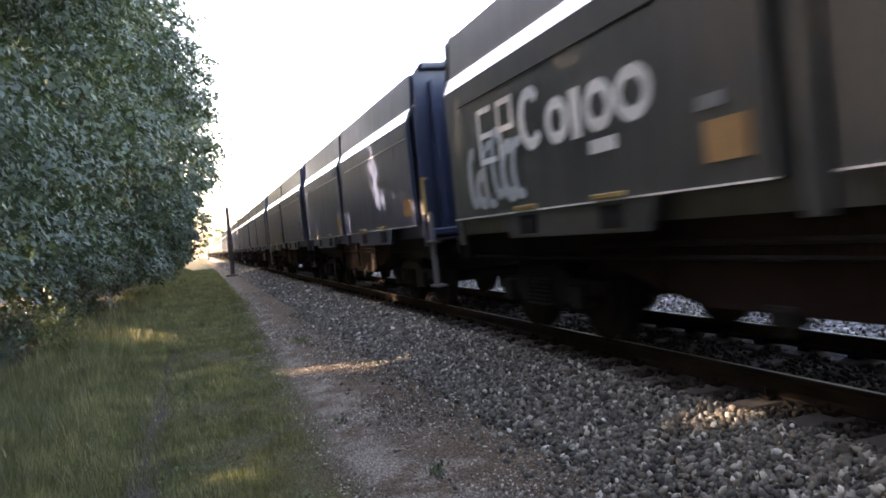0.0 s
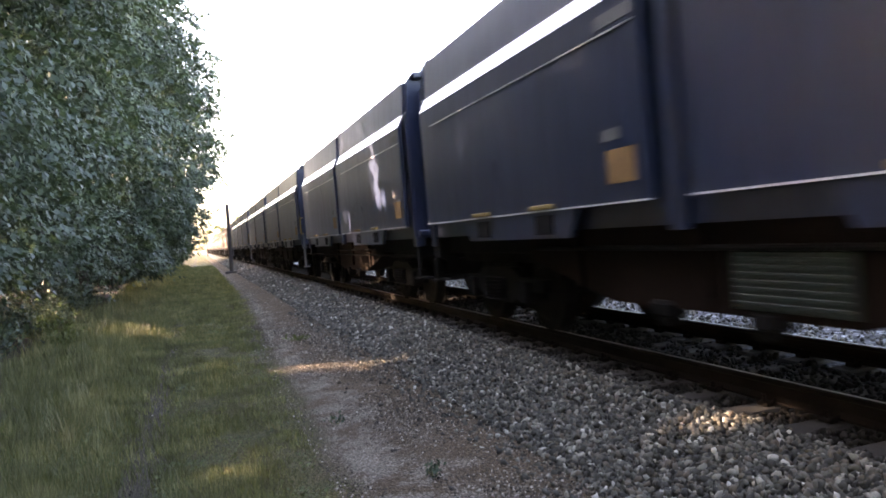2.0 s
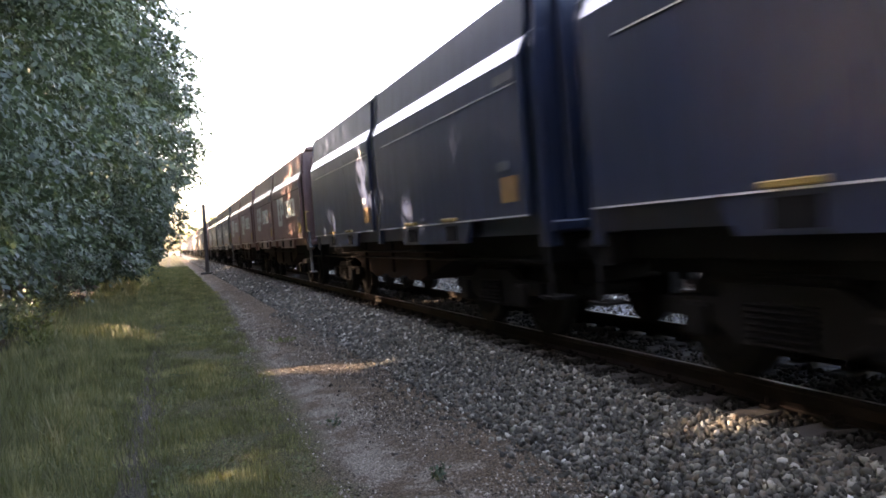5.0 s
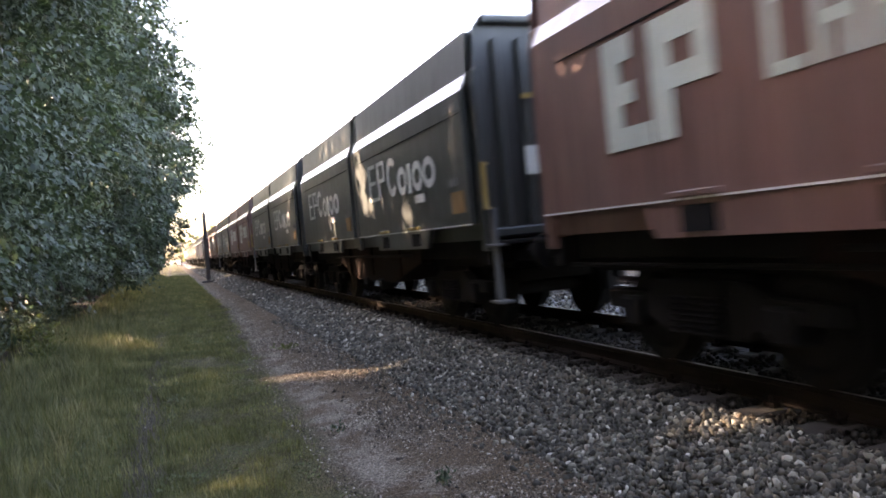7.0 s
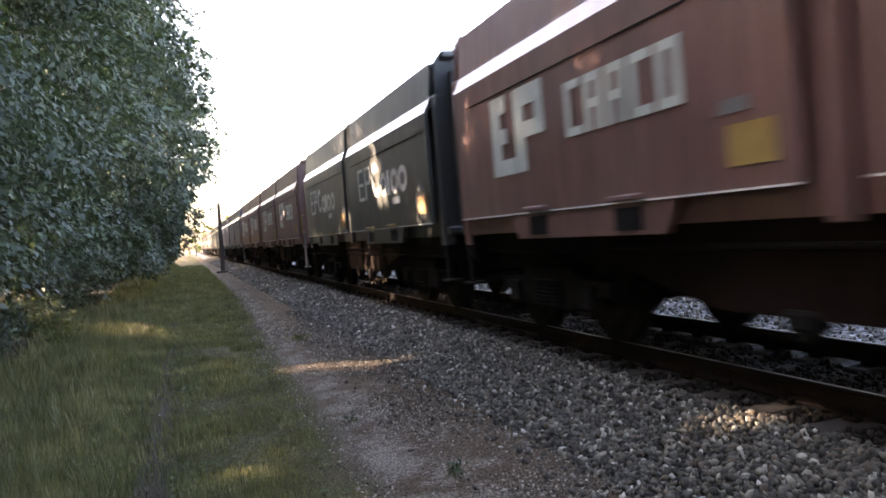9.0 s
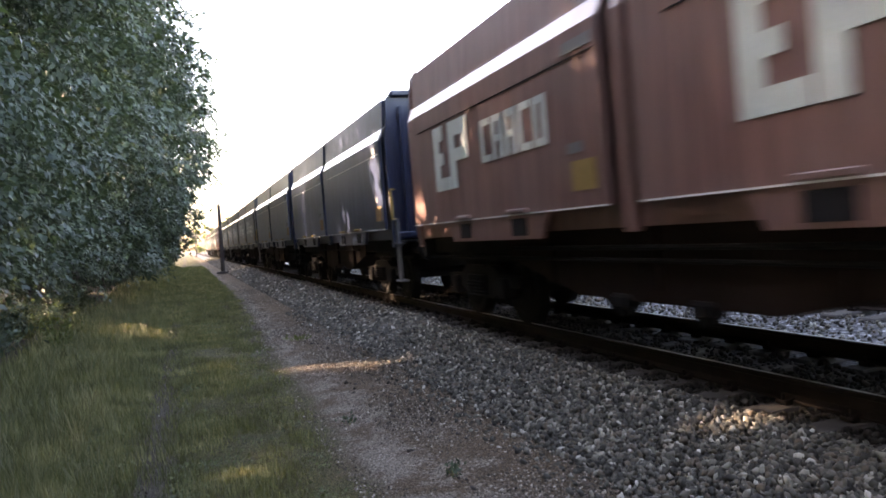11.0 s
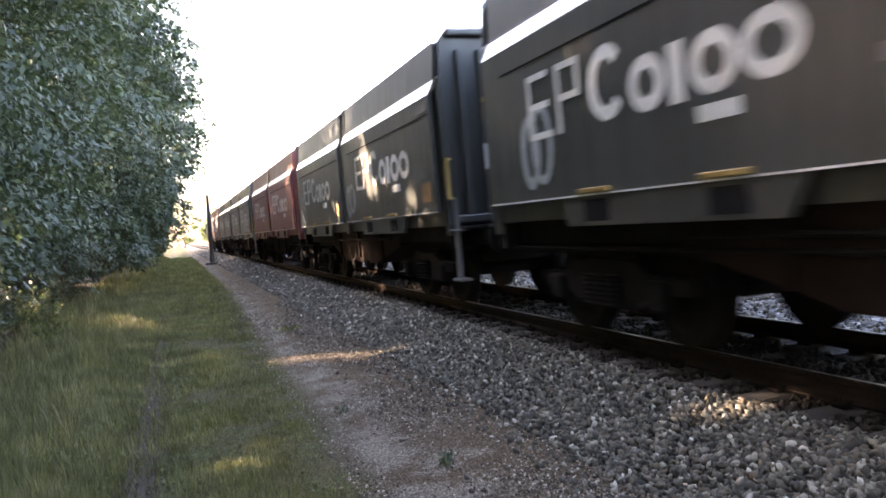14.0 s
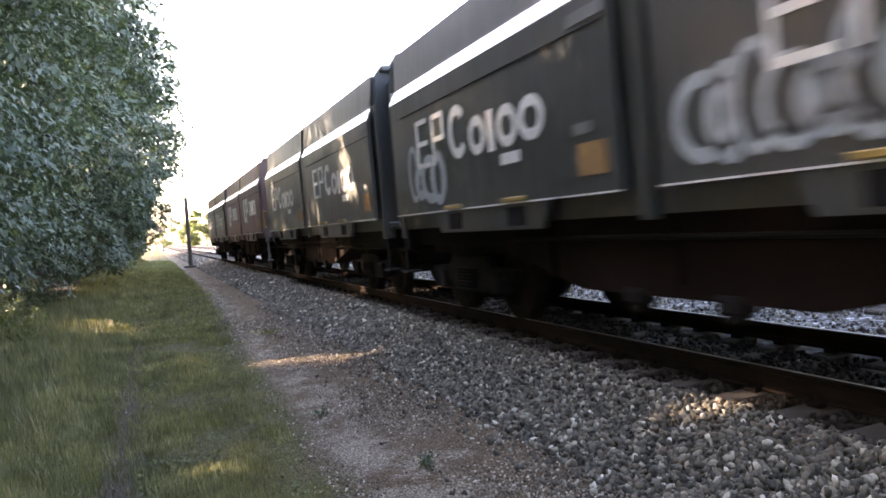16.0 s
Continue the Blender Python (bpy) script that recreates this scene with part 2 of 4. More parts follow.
def mesh_of(name, bm, material):
    me = bpy.data.meshes.new(name)
    bm.normal_update()
    bm.to_mesh(me)
    bm.free()
    me.materials.append(material)
    return me


def part(name, bm, material, parent=None, label=""):
    """A bmesh, or a mesh made before, as one object under a thing or a part."""
    me = bm if isinstance(bm, bpy.types.Mesh) else mesh_of(name, bm, material)
    ob = new(name, me)
    ob.parent = parent
    return tagged(ob, label)


def box(bm, x0, x1, y0, y1, z0, z1, bevel=0.0):
    m = Matrix.LocRotScale(((x0 + x1) / 2, (y0 + y1) / 2, (z0 + z1) / 2), None, (x1 - x0, y1 - y0, z1 - z0))
    r = bmesh.ops.create_cube(bm, size=1, matrix=m)
    if bevel:
        ed = list({e for v in r["verts"] for e in v.link_edges})
        bmesh.ops.bevel(bm, geom=ed, offset=bevel, segments=1, affect="EDGES")
    return bm


def boxes(*rows, bevel=0.0):
    bm = bmesh.new()
    for r in rows:
        box(bm, *r, bevel=bevel)
    return bm


def tube(bm, a, b, r, n=12, r2=None):
    a, b = Vector(a), Vector(b)
    m = Matrix.Translation((a + b) / 2) @ (b - a).to_track_quat("Z", "Y").to_matrix().to_4x4()
    bmesh.ops.create_cone(bm, cap_ends=True, segments=n, radius1=r, radius2=r if r2 is None else r2, depth=(b - a).length, matrix=m)
    return bm


def slab(profile, y0, y1, thick=0.04, bm=None):
    """A bent plate: a line of (x, z) points swept from y0 to y1, with thickness towards the inside."""
    bm = bm or bmesh.new()
    inner = []
    for i, (x, z) in enumerate(profile):
        p, q = profile[max(i - 1, 0)], profile[min(i + 1, len(profile) - 1)]
        d = Vector((q[0] - p[0], q[1] - p[1])).normalized()
        nx, nz = (d.y, -d.x)
        if nx * x > 0:
            nx, nz = -nx, -nz
        inner.append((x + nx * thick, z + nz * thick))
    ring = list(profile) + inner[::-1]
    a = [bm.verts.new((x, y0, z)) for x, z in ring]
    b = [bm.verts.new((x, y1, z)) for x, z in ring]
    n = len(ring)
    for i in range(n):
        bm.faces.new((a[i], a[(i + 1) % n], b[(i + 1) % n], b[i]))
    k = len(profile)
    for i in range(k - 1):
        bm.faces.new((a[i], a[n - 1 - i], a[n - 2 - i], a[i + 1]))
        bm.faces.new((b[i + 1], b[n - 2 - i], b[n - 1 - i], b[i]))
    bmesh.ops.recalc_face_normals(bm, faces=bm.faces)
    return bm


# ---------------------------------------------------------------- ground
def make_ground():
    xs = np.r_[-900, -300, -80, -30, np.linspace(-14, 14, 57), 30, 80, 300, 900]
    ys = np.r_[-600, -150, -40, np.linspace(-10, 50, 121), np.linspace(55, 150, 20), 300, 700, 2500]
    X, Y = np.meshgrid(xs, ys)
    Z = np.zeros_like(X)
    near = (np.abs(X) < 14.5) & (Y > -20) & (Y < 160)
    for i in np.argwhere(near):
        x, y = X[tuple(i)], Y[tuple(i)]
        z = 0.05 * noise.noise((x * 0.7, y * 0.4, 0)) + 0.02 * noise.noise((x * 2.5, y * 2.5, 4))
        z -= 0.04 * math.exp(-((x + 0.47) / 0.18) ** 2)
        z += 0.10 * min(1, max(0, (-x - 1.6) / 2.0))
        Z[tuple(i)] = z * (0.25 if 0.9 < x < 2.6 else 1.0) if x < 2.6 else -0.05
    nx, ny = len(xs), len(ys)
    a = np.arange(nx * ny).reshape(ny, nx)
    quads = np.stack([a[:-1, :-1], a[:-1, 1:], a[1:, 1:], a[1:, :-1]], -1).reshape(-1, 4)
    me = fill(bpy.data.meshes.new("ground"), np.stack([X, Y, Z], -1).reshape(-1, 3), np.full(len(quads), 4), quads.ravel(), True)
    me.materials.append(GROUND)
    tagged(new("ground", me), "grassy verge and grey cinder path beside the railway", "ground", kind="structure")


make_ground()


# ---------------------------------------------------------------- track
def ballast_z(x):
    """Height of the ballast across both tracks."""
    return np.interp(x, [2.62, 3.50, 3.75, 4.12, 4.30, 6.3, 7.15, 7.95, 10.6, 12.3], [-0.03, 0.20, 0.262, 0.255, 0.245, 0.25, 0.18, 0.25, 0.25, -0.05])


def make_ballast_bed():
    xs = [2.48, 2.62, 2.95, 3.50, 3.75, 4.12, 4.30, 6.3, 7.15, 7.95, 10.6, 12.3]
    ys = [-420, -60, 0, 20, 60, 150, 600, 1500]
    bm = bmesh.new()
    g = [[bm.verts.new((x, y, float(ballast_z(x)) - 0.035)) for x in xs] for y in ys]
    for a, b in zip(g, g[1:]):
        for i in range(len(xs) - 1):
            bm.faces.new((a[i], a[i + 1], b[i + 1], b[i]))
    ob = part("ballast_bed", bm, STONE)
    m, nt, b = node_mat("ballast_far")
    geo = nt.nodes.new("ShaderNodeNewGeometry")
    vor = nt.nodes.new("ShaderNodeTexVoronoi")
    vor.inputs["Scale"].default_value = 17
    nt.links.new(geo.outputs["Position"], vor.inputs["Vector"])
    big = noise_node(nt, 0.8, 3, geo.outputs["Position"])
    sep = nt.nodes.new("ShaderNodeSeparateColor")
    nt.links.new(vor.outputs["Color"], sep.inputs[0])
    tone = ramp(nt, sep.outputs[0], [(0.0, (0.03, 0.03, 0.033)), (0.6, (0.09, 0.087, 0.085)), (0.9, (0.2, 0.2, 0.2)), (1.0, (0.45, 0.45, 0.44))])
    tone = mix(nt, calc(nt, "MULTIPLY", big, 0.4), tone, (0.06, 0.055, 0.05))
    # stained bed of the near track, with the train's shade put into its colour
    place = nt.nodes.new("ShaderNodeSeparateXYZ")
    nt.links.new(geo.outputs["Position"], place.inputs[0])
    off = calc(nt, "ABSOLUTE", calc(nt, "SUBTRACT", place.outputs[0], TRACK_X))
    stain_shade = calc(nt, "DIVIDE", calc(nt, "SUBTRACT", calc(nt, "ADD", 1.05, calc(nt, "MULTIPLY", big, 0.25)), off), 0.2, True)
    nt.links.new(mix(nt, calc(nt, "MULTIPLY", stain_shade, 0.9), tone, (0.008, 0.007, 0.006)), b.inputs["Base Color"])
    b.inputs["Roughness"].default_value = 0.85
    b.inputs["Specular IOR Level"].default_value = 0.15
    bump(nt, b, vor.outputs["Distance"], 1.0, 0.04)
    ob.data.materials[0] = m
    tagged(ob, "grey crushed stone ballast bed under both tracks", "ballast", kind="structure")
    return ob


BED = make_ballast_bed()

RAIL_PROFILE = [(-0.07, -0.172), (-0.07, -0.155), (-0.012, -0.13), (-0.012, -0.05), (-0.035, -0.035), (-0.035, -0.010), (-0.029, -0.002), (-0.013, 0.0)]


def make_rail(name, x, label):
    bm = bmesh.new()
    prof = RAIL_PROFILE + [(-px, pz) for px, pz in RAIL_PROFILE[::-1]]
    rings = [[bm.verts.new((px, y, pz)) for px, pz in prof] for y in (-420, 40, 200, 1200)]
    n, mid = len(prof), len(RAIL_PROFILE)
    for a, b in zip(rings, rings[1:]):
        for i in range(n):
            fc = bm.faces.new((a[i], b[i], b[(i + 1) % n], a[(i + 1) % n]))
            fc.material_index = 1 if i == mid - 1 else 0
    bmesh.ops.recalc_face_normals(bm, faces=bm.faces)
    ob = part(name, bm, SHADED_RAILRUST)
    ob.data.materials.append(STEEL)
    ob.location = (x, 0, RAIL_Z)
    return tagged(ob, label, "rail", "rails of the double track", "structure")


for track_x in (TRACK_X, TRACK2_X):
    for side in (-0.75, 0.75):
        make_rail("rail", track_x + side, "rusty steel rail with a polished running top")

bm = bmesh.new()
for x0, x1, zt in ((-1.3, -0.45, 0.0), (-0.45, 0.45, -0.03), (0.45, 1.3, 0.0)):
    box(bm, x0, x1, -0.13, 0.13, -0.20, zt, 0.02)
SLEEPER_MESH = mesh_of("sleeper", bm, SLEEPER)
bm = bmesh.new()
for s in (-1, 1):
    box(bm, s * 0.11 - 0.035, s * 0.11 + 0.035, -0.06, 0.06, 0.0, 0.035, 0.006)
    tube(bm, (s * 0.12, 0, 0.03), (s * 0.12, 0, 0.085), 0.016, 6)
    tube(bm, (s * 0.06, -0.05, 0.045), (s * 0.13, -0.05, 0.03), 0.009, 6)
    tube(bm, (s * 0.06, 0.05, 0.045), (s * 0.13, 0.05, 0.03), 0.009, 6)
CLIP_MESH = mesh_of("rail_clip", bm, SHADED_RAILRUST)
for track_x, y0, y1 in ((TRACK_X, -3, 75), (TRACK2_X, 2, 75)):
    y = y0
    while y < y1:
        ob = new("sleeper", SLEEPER_MESH)
        ob.location = (track_x, y + 0.37, RAIL_Z - 0.19)
        tagged(ob, "weathered concrete sleeper bedded in ballast", "sleeper", "sleepers of the double track", "structure")
        if y < 40:
            for side in (-0.75, 0.75):
                part("rail_clip", CLIP_MESH, None, ob, "rusty rail fastening").location = (side, 0, 0.004)
        y += 0.6


# ---------------------------------------------------------------- train
def cached(store, key, make):
    if key not in store:
        store[key] = make()
    return store[key]


MESHES = {}
BOGIE = 4.45
AXLES = (-5.35, -3.55, 3.55, 5.35)
HALF = 1.43
SIDE_PROFILE = [(HALF, 1.455), (HALF, 3.165)]
FOLD_PROFILE = [(HALF, 3.17), (HALF - 0.01, 3.19), (1.335, 3.375)]
TOP_PROFILE = [(1.33, 3.38), (1.325, 3.42), (1.29, 3.92)]


def mirrored(profile, s):
    return [(x * s, z) for x, z in profile]


def ring_shape(bm, w, h, band, x, y, z, s, open_from=None, n=20):
    """A flat upright ring (or an open one) lying on the side of a wagon."""
    vs = []
    for i in range(n + 1):
        a = 2 * math.pi * i / n
        if open_from is not None:
            a = open_from + (2 * math.pi - 2 * open_from) * i / n
        c, d = math.cos(a), math.sin(a)
        vs.append((bm.verts.new((x, y + s * c * w / 2, z + d * h / 2)),
                   bm.verts.new((x, y + s * c * (w / 2 - band), z + d * (h / 2 - band)))))
    for (a, b), (c, d) in zip(vs, vs[1:]):
        bm.faces.new((a, c, d, b))


def lettering(thing, half, s, style, paint):
    """The owner's mark on one panel, as plain frames, rings and bars in its colour. half: -1 or 1, which panel; s: side."""
    x = s * (HALF + 0.006)
    # d runs from the panel's one end to the other, as one looks at that side from left to right
    Y = lambda d: (d0 - d) * (-s)
    d0 = 6.28 if half > 0 else -0.25

    def strip_box(bm, a, b, z0, z1, t=0.004):
        box(bm, x - t, x + t, min(Y(a), Y(b)), max(Y(a), Y(b)), z0, z1)

    if style == "round":
        for i, (d, w) in enumerate(((1.14, 0.50), (1.76, 0.44))):
            rows = [(0, 0.065, 2.08, 2.75), (0.065, w - 0.065, 2.685, 2.75), (0.065, w - 0.065, 2.385, 2.45)]
            rows += [(0.065, w, 2.08, 2.145)] if i == 0 else [(w - 0.065, w, 2.385, 2.75)]
            bm = bmesh.new()
            for a, b, z0, z1 in rows:
                strip_box(bm, d + a, d + b, z0, z1)
            part("mark_frame", bm, paint, thing, "thin white painted frame mark")
        for d, w, h, zc, band in ((2.36, 0.58, 0.66, 2.41, 0.125), (2.99, 0.48, 0.46, 2.29, 0.115), (3.53, 0.16, 0.46, 2.29, 0), (3.77, 0.50, 0.46, 2.29, 0.115), (4.29, 0.55, 0.46, 2.29, 0.115)):
            bm = bmesh.new()
            if band:
                ring_shape(bm, w, h, band, x, Y(d + w / 2), zc, s, open_from=0.7 if h > 0.5 else None)
            else:
                strip_box(bm, d, d + w, zc - h / 2, zc + h / 2)
            part("mark_ring" if band else "mark_bar", bm, paint, thing, "broad white painted mark")
        bm = bmesh.new()
        strip_box(bm, 3.83, 4.26, 1.88, 2.0)
        part("mark_bar", bm, paint, thing, "broad white painted mark")
    elif style == "block":
        for d, w in ((1.26, 0.62), (1.92, 0.72)):
            rows = [(0, 0.25, 1.92, 2.85), (0.25, w - 0.2, 2.64, 2.85), (0.25, w - 0.2, 2.29, 2.46)]
            rows += [(0.25, w, 1.92, 2.10)] if d < 1.5 else [(w - 0.2, w, 2.29, 2.85)]
            part("mark_block", shifted(rows, x, Y, d), paint, thing, "large pale grey painted block mark")
        for i in range(5):
            d = 3.12 + i * 0.38
            rows = [(0, 0.09, 2.15, 2.68), (0.09, 0.30, 2.60, 2.68)]
            rows += [(0.09, 0.30, 2.15, 2.23)] if i in (0, 3, 4) else [(0.09, 0.21, 2.36, 2.44)]
            rows += [(0.21, 0.30, 2.23 if i == 4 else 2.15, 2.60)] if i in (1, 2, 4) else []
            part("mark_block", shifted(rows, x, Y, d), paint, thing, "tall pale grey painted frame mark")


def shifted(rows, x, Y, d):
    bm = bmesh.new()
    for k, (y0, y1, z0, z1) in enumerate(rows):
        t = 0.004 + 0.0006 * k
        box(bm, x - t, x + t, min(Y(d + y0), Y(d + y1)), max(Y(d + y0), Y(d + y1)), z0, z1)
    return bm


def graffiti(thing, y0, y1, s, seed, paint):
    """Sprayed loops and swashes, none of them readable."""
    rnd = random.Random(seed)
    y = y0
    while y < y1:
        bm = bmesh.new()
        w, h = rnd.uniform(0.40, 0.72), rnd.uniform(0.50, 0.86)
        ring_shape(bm, w, h, rnd.uniform(0.08, 0.17), s * (HALF + 0.009), -s * y, 1.52 + h / 2 + rnd.uniform(0, 0.12), s, open_from=rnd.choice((None, 0.6, 1.1)))
        part("spray_loop", bm, paint, thing, "pale sprayed graffiti loop")
        y += w * 0.55


def wheel(s):
    bm = bmesh.new()
    tube(bm, (s * 0.69, 0, 0), (s * 0.82, 0, 0), 0.475, 28)
    tube(bm, (s * 0.655, 0, 0), (s * 0.69, 0, 0), 0.505, 28)
    tube(bm, (s * 0.82, 0, 0), (s * 0.86, 0, 0), 0.36, 20, 0.30)
    for a in range(4):
        y, z = 0.12 * math.cos(a * 1.57), 0.12 * math.sin(a * 1.57)
        box(bm, s * 0.842 - 0.03, s * 0.842 + 0.03, y - 0.02, y + 0.02, z - 0.02, z + 0.02)
    return bm


def axle():
    return tube(bmesh.new(), (-0.95, 0, 0), (0.95, 0, 0), 0.085, 12)


def bogie_side():
    bm = bmesh.new()
    prof = [(-1.35, 0.52), (-1.35, 0.66), (-0.75, 0.68), (-0.5, 0.80), (0.5, 0.80), (0.75, 0.68), (1.35, 0.66), (1.35, 0.52), (0.8, 0.50), (0.45, 0.34), (-0.45, 0.34), (-0.8, 0.50)]
    a = [bm.verts.new((-0.06, y, z)) for y, z in prof]
    b = [bm.verts.new((0.06, y, z)) for y, z in prof]
    bm.faces.new(a)
    bm.faces.new(b[::-1])
    for i in range(len(prof)):
        j = (i + 1) % len(prof)
        bm.faces.new((a[i], b[i], b[j], a[j]))
    bmesh.ops.recalc_face_normals(bm, faces=bm.faces)
    return bm


def chute():
    bm = bmesh.new()
    ring = [(-3.3, 1.25), (-3.2, 0.92), (-1.45, 0.54), (1.45, 0.54), (3.2, 0.92), (3.3, 1.25)]
    a, b = [bm.verts.new((-1.14, y, z)) for y, z in ring], [bm.verts.new((1.14, y, z)) for y, z in ring]
    bm.faces.new(a)
    bm.faces.new(b[::-1])
    for i in range(6):
        j = (i + 1) % 6
        bm.faces.new((a[i], b[i], b[j], a[j]))
    bmesh.ops.recalc_face_normals(bm, faces=bm.faces)
    return bm


LIVERY_LABEL = {
    "blue": "navy blue coal hopper wagon with yellow painted markings",
    "grey": "dark grey-green coal hopper wagon with white painted marks",
    "red": "faded oxide red coal hopper wagon with pale block marks",
    "crimson": "crimson red coal hopper wagon with white painted marks",
}


def make_wagon(paint_name, style, sprayed=None, louvred=False):
    paint, smooth = PAINT[paint_name], SMOOTH[paint_name]
    top = new("hopper_wagon")
    tagged(top, LIVERY_LABEL[paint_name], "freight wagon", "wagons of the coal train")

    def add(name, key, make, material, loc=(0, 0, 0), label="", parent=None):
        me = cached(MESHES, (key, material.name), lambda: mesh_of(name, make(), material))
        ob = part(name, me, None, parent or top, label)
        ob.location = loc
        return ob

    add("body", "body", slab_body, paint)
    round_marks = style != "block"
    for s in (-1, 1):
        side = lambda u0, u1: sorted((-s * u0, -s * u1))      # u: along the side, from its right end to its left
        out = lambda a, b: sorted((s * (HALF + a), s * (HALF + b)))
        for h in (-1, 1):
            u0, u1 = (0.25, 6.28) if h > 0 else (-6.28, -0.25)
            y0, y1 = side(u0, u1)
            k = f"{s}{h}"
            panel = add("side_panel", "side" + k, lambda: slab(mirrored(SIDE_PROFILE, s), y0, y1, 0.06), paint)
            add("folded_flap", "fold" + k, lambda: slab(mirrored(FOLD_PROFILE, s), y0, y1, 0.05), smooth)
            add("upper_panel", "top" + k, lambda: slab(mirrored(TOP_PROFILE, s), y0, y1, 0.05), paint)
            add("bottom_lip", "lip" + k, lambda: boxes((*out(0, 0.016), y0, y1, 1.449, 1.464)), EDGE_GLINT, label="bottom edge with its sky glint painted pale", parent=panel)
            # on blue wagons the seam is pale, for the sky glint painted on it
            add("seam", "seam" + k, lambda: boxes((*out(0, 0.011), *side(u0 + 0.1, u1 - 0.5), 2.893, 2.905)), EDGE_GLINT if paint_name == "blue" else DARK, parent=panel)
            ub = 3.07 * h
            plate = add("pocket_bracket", "bracket" + k, lambda: bracket(s, -s * ub), paint)
            for i, du in enumerate((-0.87, 0.87)):
                add("pocket", f"pocket{k}{i}", lambda: boxes((*out(-0.05, 0.012), *side(ub + du - 0.2, ub + du + 0.2), 1.21, 1.41)), DARK, label="black square pocket", parent=plate)
                add("pocket_cap", f"cap{k}{i}", lambda: boxes((*out(0, 0.05), *side(ub + du - 0.25, ub + du + 0.25), 1.47, 1.52), bevel=0.008), YELLOW if round_marks else paint, label="yellow painted cap" if round_marks else "", parent=plate)
            add("placard", "placard" + k, lambda: boxes((*out(0, 0.010), *side(u0 + 0.18, u0 + 0.62), 1.62, 1.91)), ORANGE if round_marks else YELLOW, label="faded orange placard" if round_marks else "faded yellow placard", parent=panel)
            add("small_plate", "plate" + k, lambda: boxes((*out(0, 0.010), *side(u0 + 0.40, u0 + 0.68), 1.99, 2.09)), GREYPLATE, parent=panel)
            add("upper_plate", "uplate" + k, lambda: boxes((*out(0, 0.008), *side(u0 + 0.1, u0 + 0.65), 2.95, 3.06)), GREYPLATE, parent=panel)
            if style:
                lettering(top, h, s, style, WHITE if round_marks else MINT)
        add("centre_post", f"post{s}", lambda: boxes((*sorted((s * (HALF - 0.12), s * (HALF - 0.03))), -0.09, 0.09, 1.2, 3.165), bevel=0.01), paint)
        strap = [(s * (HALF - 0.05), 3.17), (s * 1.30, 3.39), (s * 1.265, 3.97)]
        add("roof_strap", f"strap{s}", lambda: slab(strap, -0.10, 0.10, 0.08), paint)
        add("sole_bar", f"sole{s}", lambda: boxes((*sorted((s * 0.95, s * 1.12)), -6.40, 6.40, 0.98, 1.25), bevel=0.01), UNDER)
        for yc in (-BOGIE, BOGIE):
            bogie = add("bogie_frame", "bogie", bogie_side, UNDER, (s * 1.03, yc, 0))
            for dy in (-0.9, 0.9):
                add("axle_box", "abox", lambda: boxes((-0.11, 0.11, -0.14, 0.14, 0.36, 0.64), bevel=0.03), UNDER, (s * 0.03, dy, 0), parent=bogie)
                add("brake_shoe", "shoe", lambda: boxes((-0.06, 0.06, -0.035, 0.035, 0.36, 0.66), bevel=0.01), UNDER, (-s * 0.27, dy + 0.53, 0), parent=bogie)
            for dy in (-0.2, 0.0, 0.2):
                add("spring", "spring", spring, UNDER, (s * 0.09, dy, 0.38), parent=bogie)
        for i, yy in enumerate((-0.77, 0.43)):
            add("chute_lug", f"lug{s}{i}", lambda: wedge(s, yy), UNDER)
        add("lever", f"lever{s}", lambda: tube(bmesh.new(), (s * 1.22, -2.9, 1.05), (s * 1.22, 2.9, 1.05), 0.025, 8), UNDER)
        for e in (-1, 1):
            add("corner_column", f"col{s}{e}", lambda: boxes((*sorted((s * 1.16, s * 1.33)), *sorted((e * 6.30, e * 6.52)), 1.1, 3.4), bevel=0.02), paint)
        add("foot_step", f"step{s}", lambda: boxes((*sorted((s * 1.10, s * 1.36)), -6.62, -6.30, 0.55, 0.58), (*sorted((s * 1.28, s * 1.31)), -6.5, -6.42, 0.55, 1.1)), UNDER)
    for e in (-1, 1):
        wall = add("end_wall", f"end{e}", lambda: end_wall(e), paint)
        for i in range(7):
            xx = -1.02 + i * 0.34
            add("end_rib", f"rib{e}{i}", lambda: boxes((xx - 0.045, xx + 0.045, *sorted((e * 6.51, e * 6.60)), 1.38, 3.75), bevel=0.012), paint, parent=wall)
        add("headstock", f"head{e}", lambda: boxes((-1.3, 1.3, *sorted((e * 6.25, e * 6.45)), 0.92, 1.22), bevel=0.015), UNDER)
        reach = LONG - 0.01 if e > 0 else SHORT - 0.01
        for s in (-1, 1):
            add("buffer", f"buf{e}{s}", lambda: buffer(e, s, reach), UNDER)
        add("coupling", f"coup{e}", lambda: tube(tube(bmesh.new(), (0, e * 6.4, 1.0), (0, e * reach, 0.94), 0.05), (-0.12, e * (reach - 0.15), 0.86), (0.12, e * (reach - 0.15), 0.86), 0.03), UNDER)
    add("end_bar", "bar", lambda: boxes((-0.95, 0.75, 6.62, 6.66, 2.98, 3.04)), YELLOW, label="yellow cross bar", parent=wall)
    for i, xx in enumerate((-0.75, 0.45)):
        add("notice_plate", f"notice{i}", lambda: boxes((xx, xx + 0.30, 6.61, 6.625, 2.02, 2.38)), WHITE, label="white notice plate", parent=wall)
    add("step_ladder", "ladder", lambda: ladder(1), PALEBAR, label="grey corner step ladder")
    add("handrail", "hand", lambda: handrail(1), YELLOW, label="yellow grab rail at the brake end")
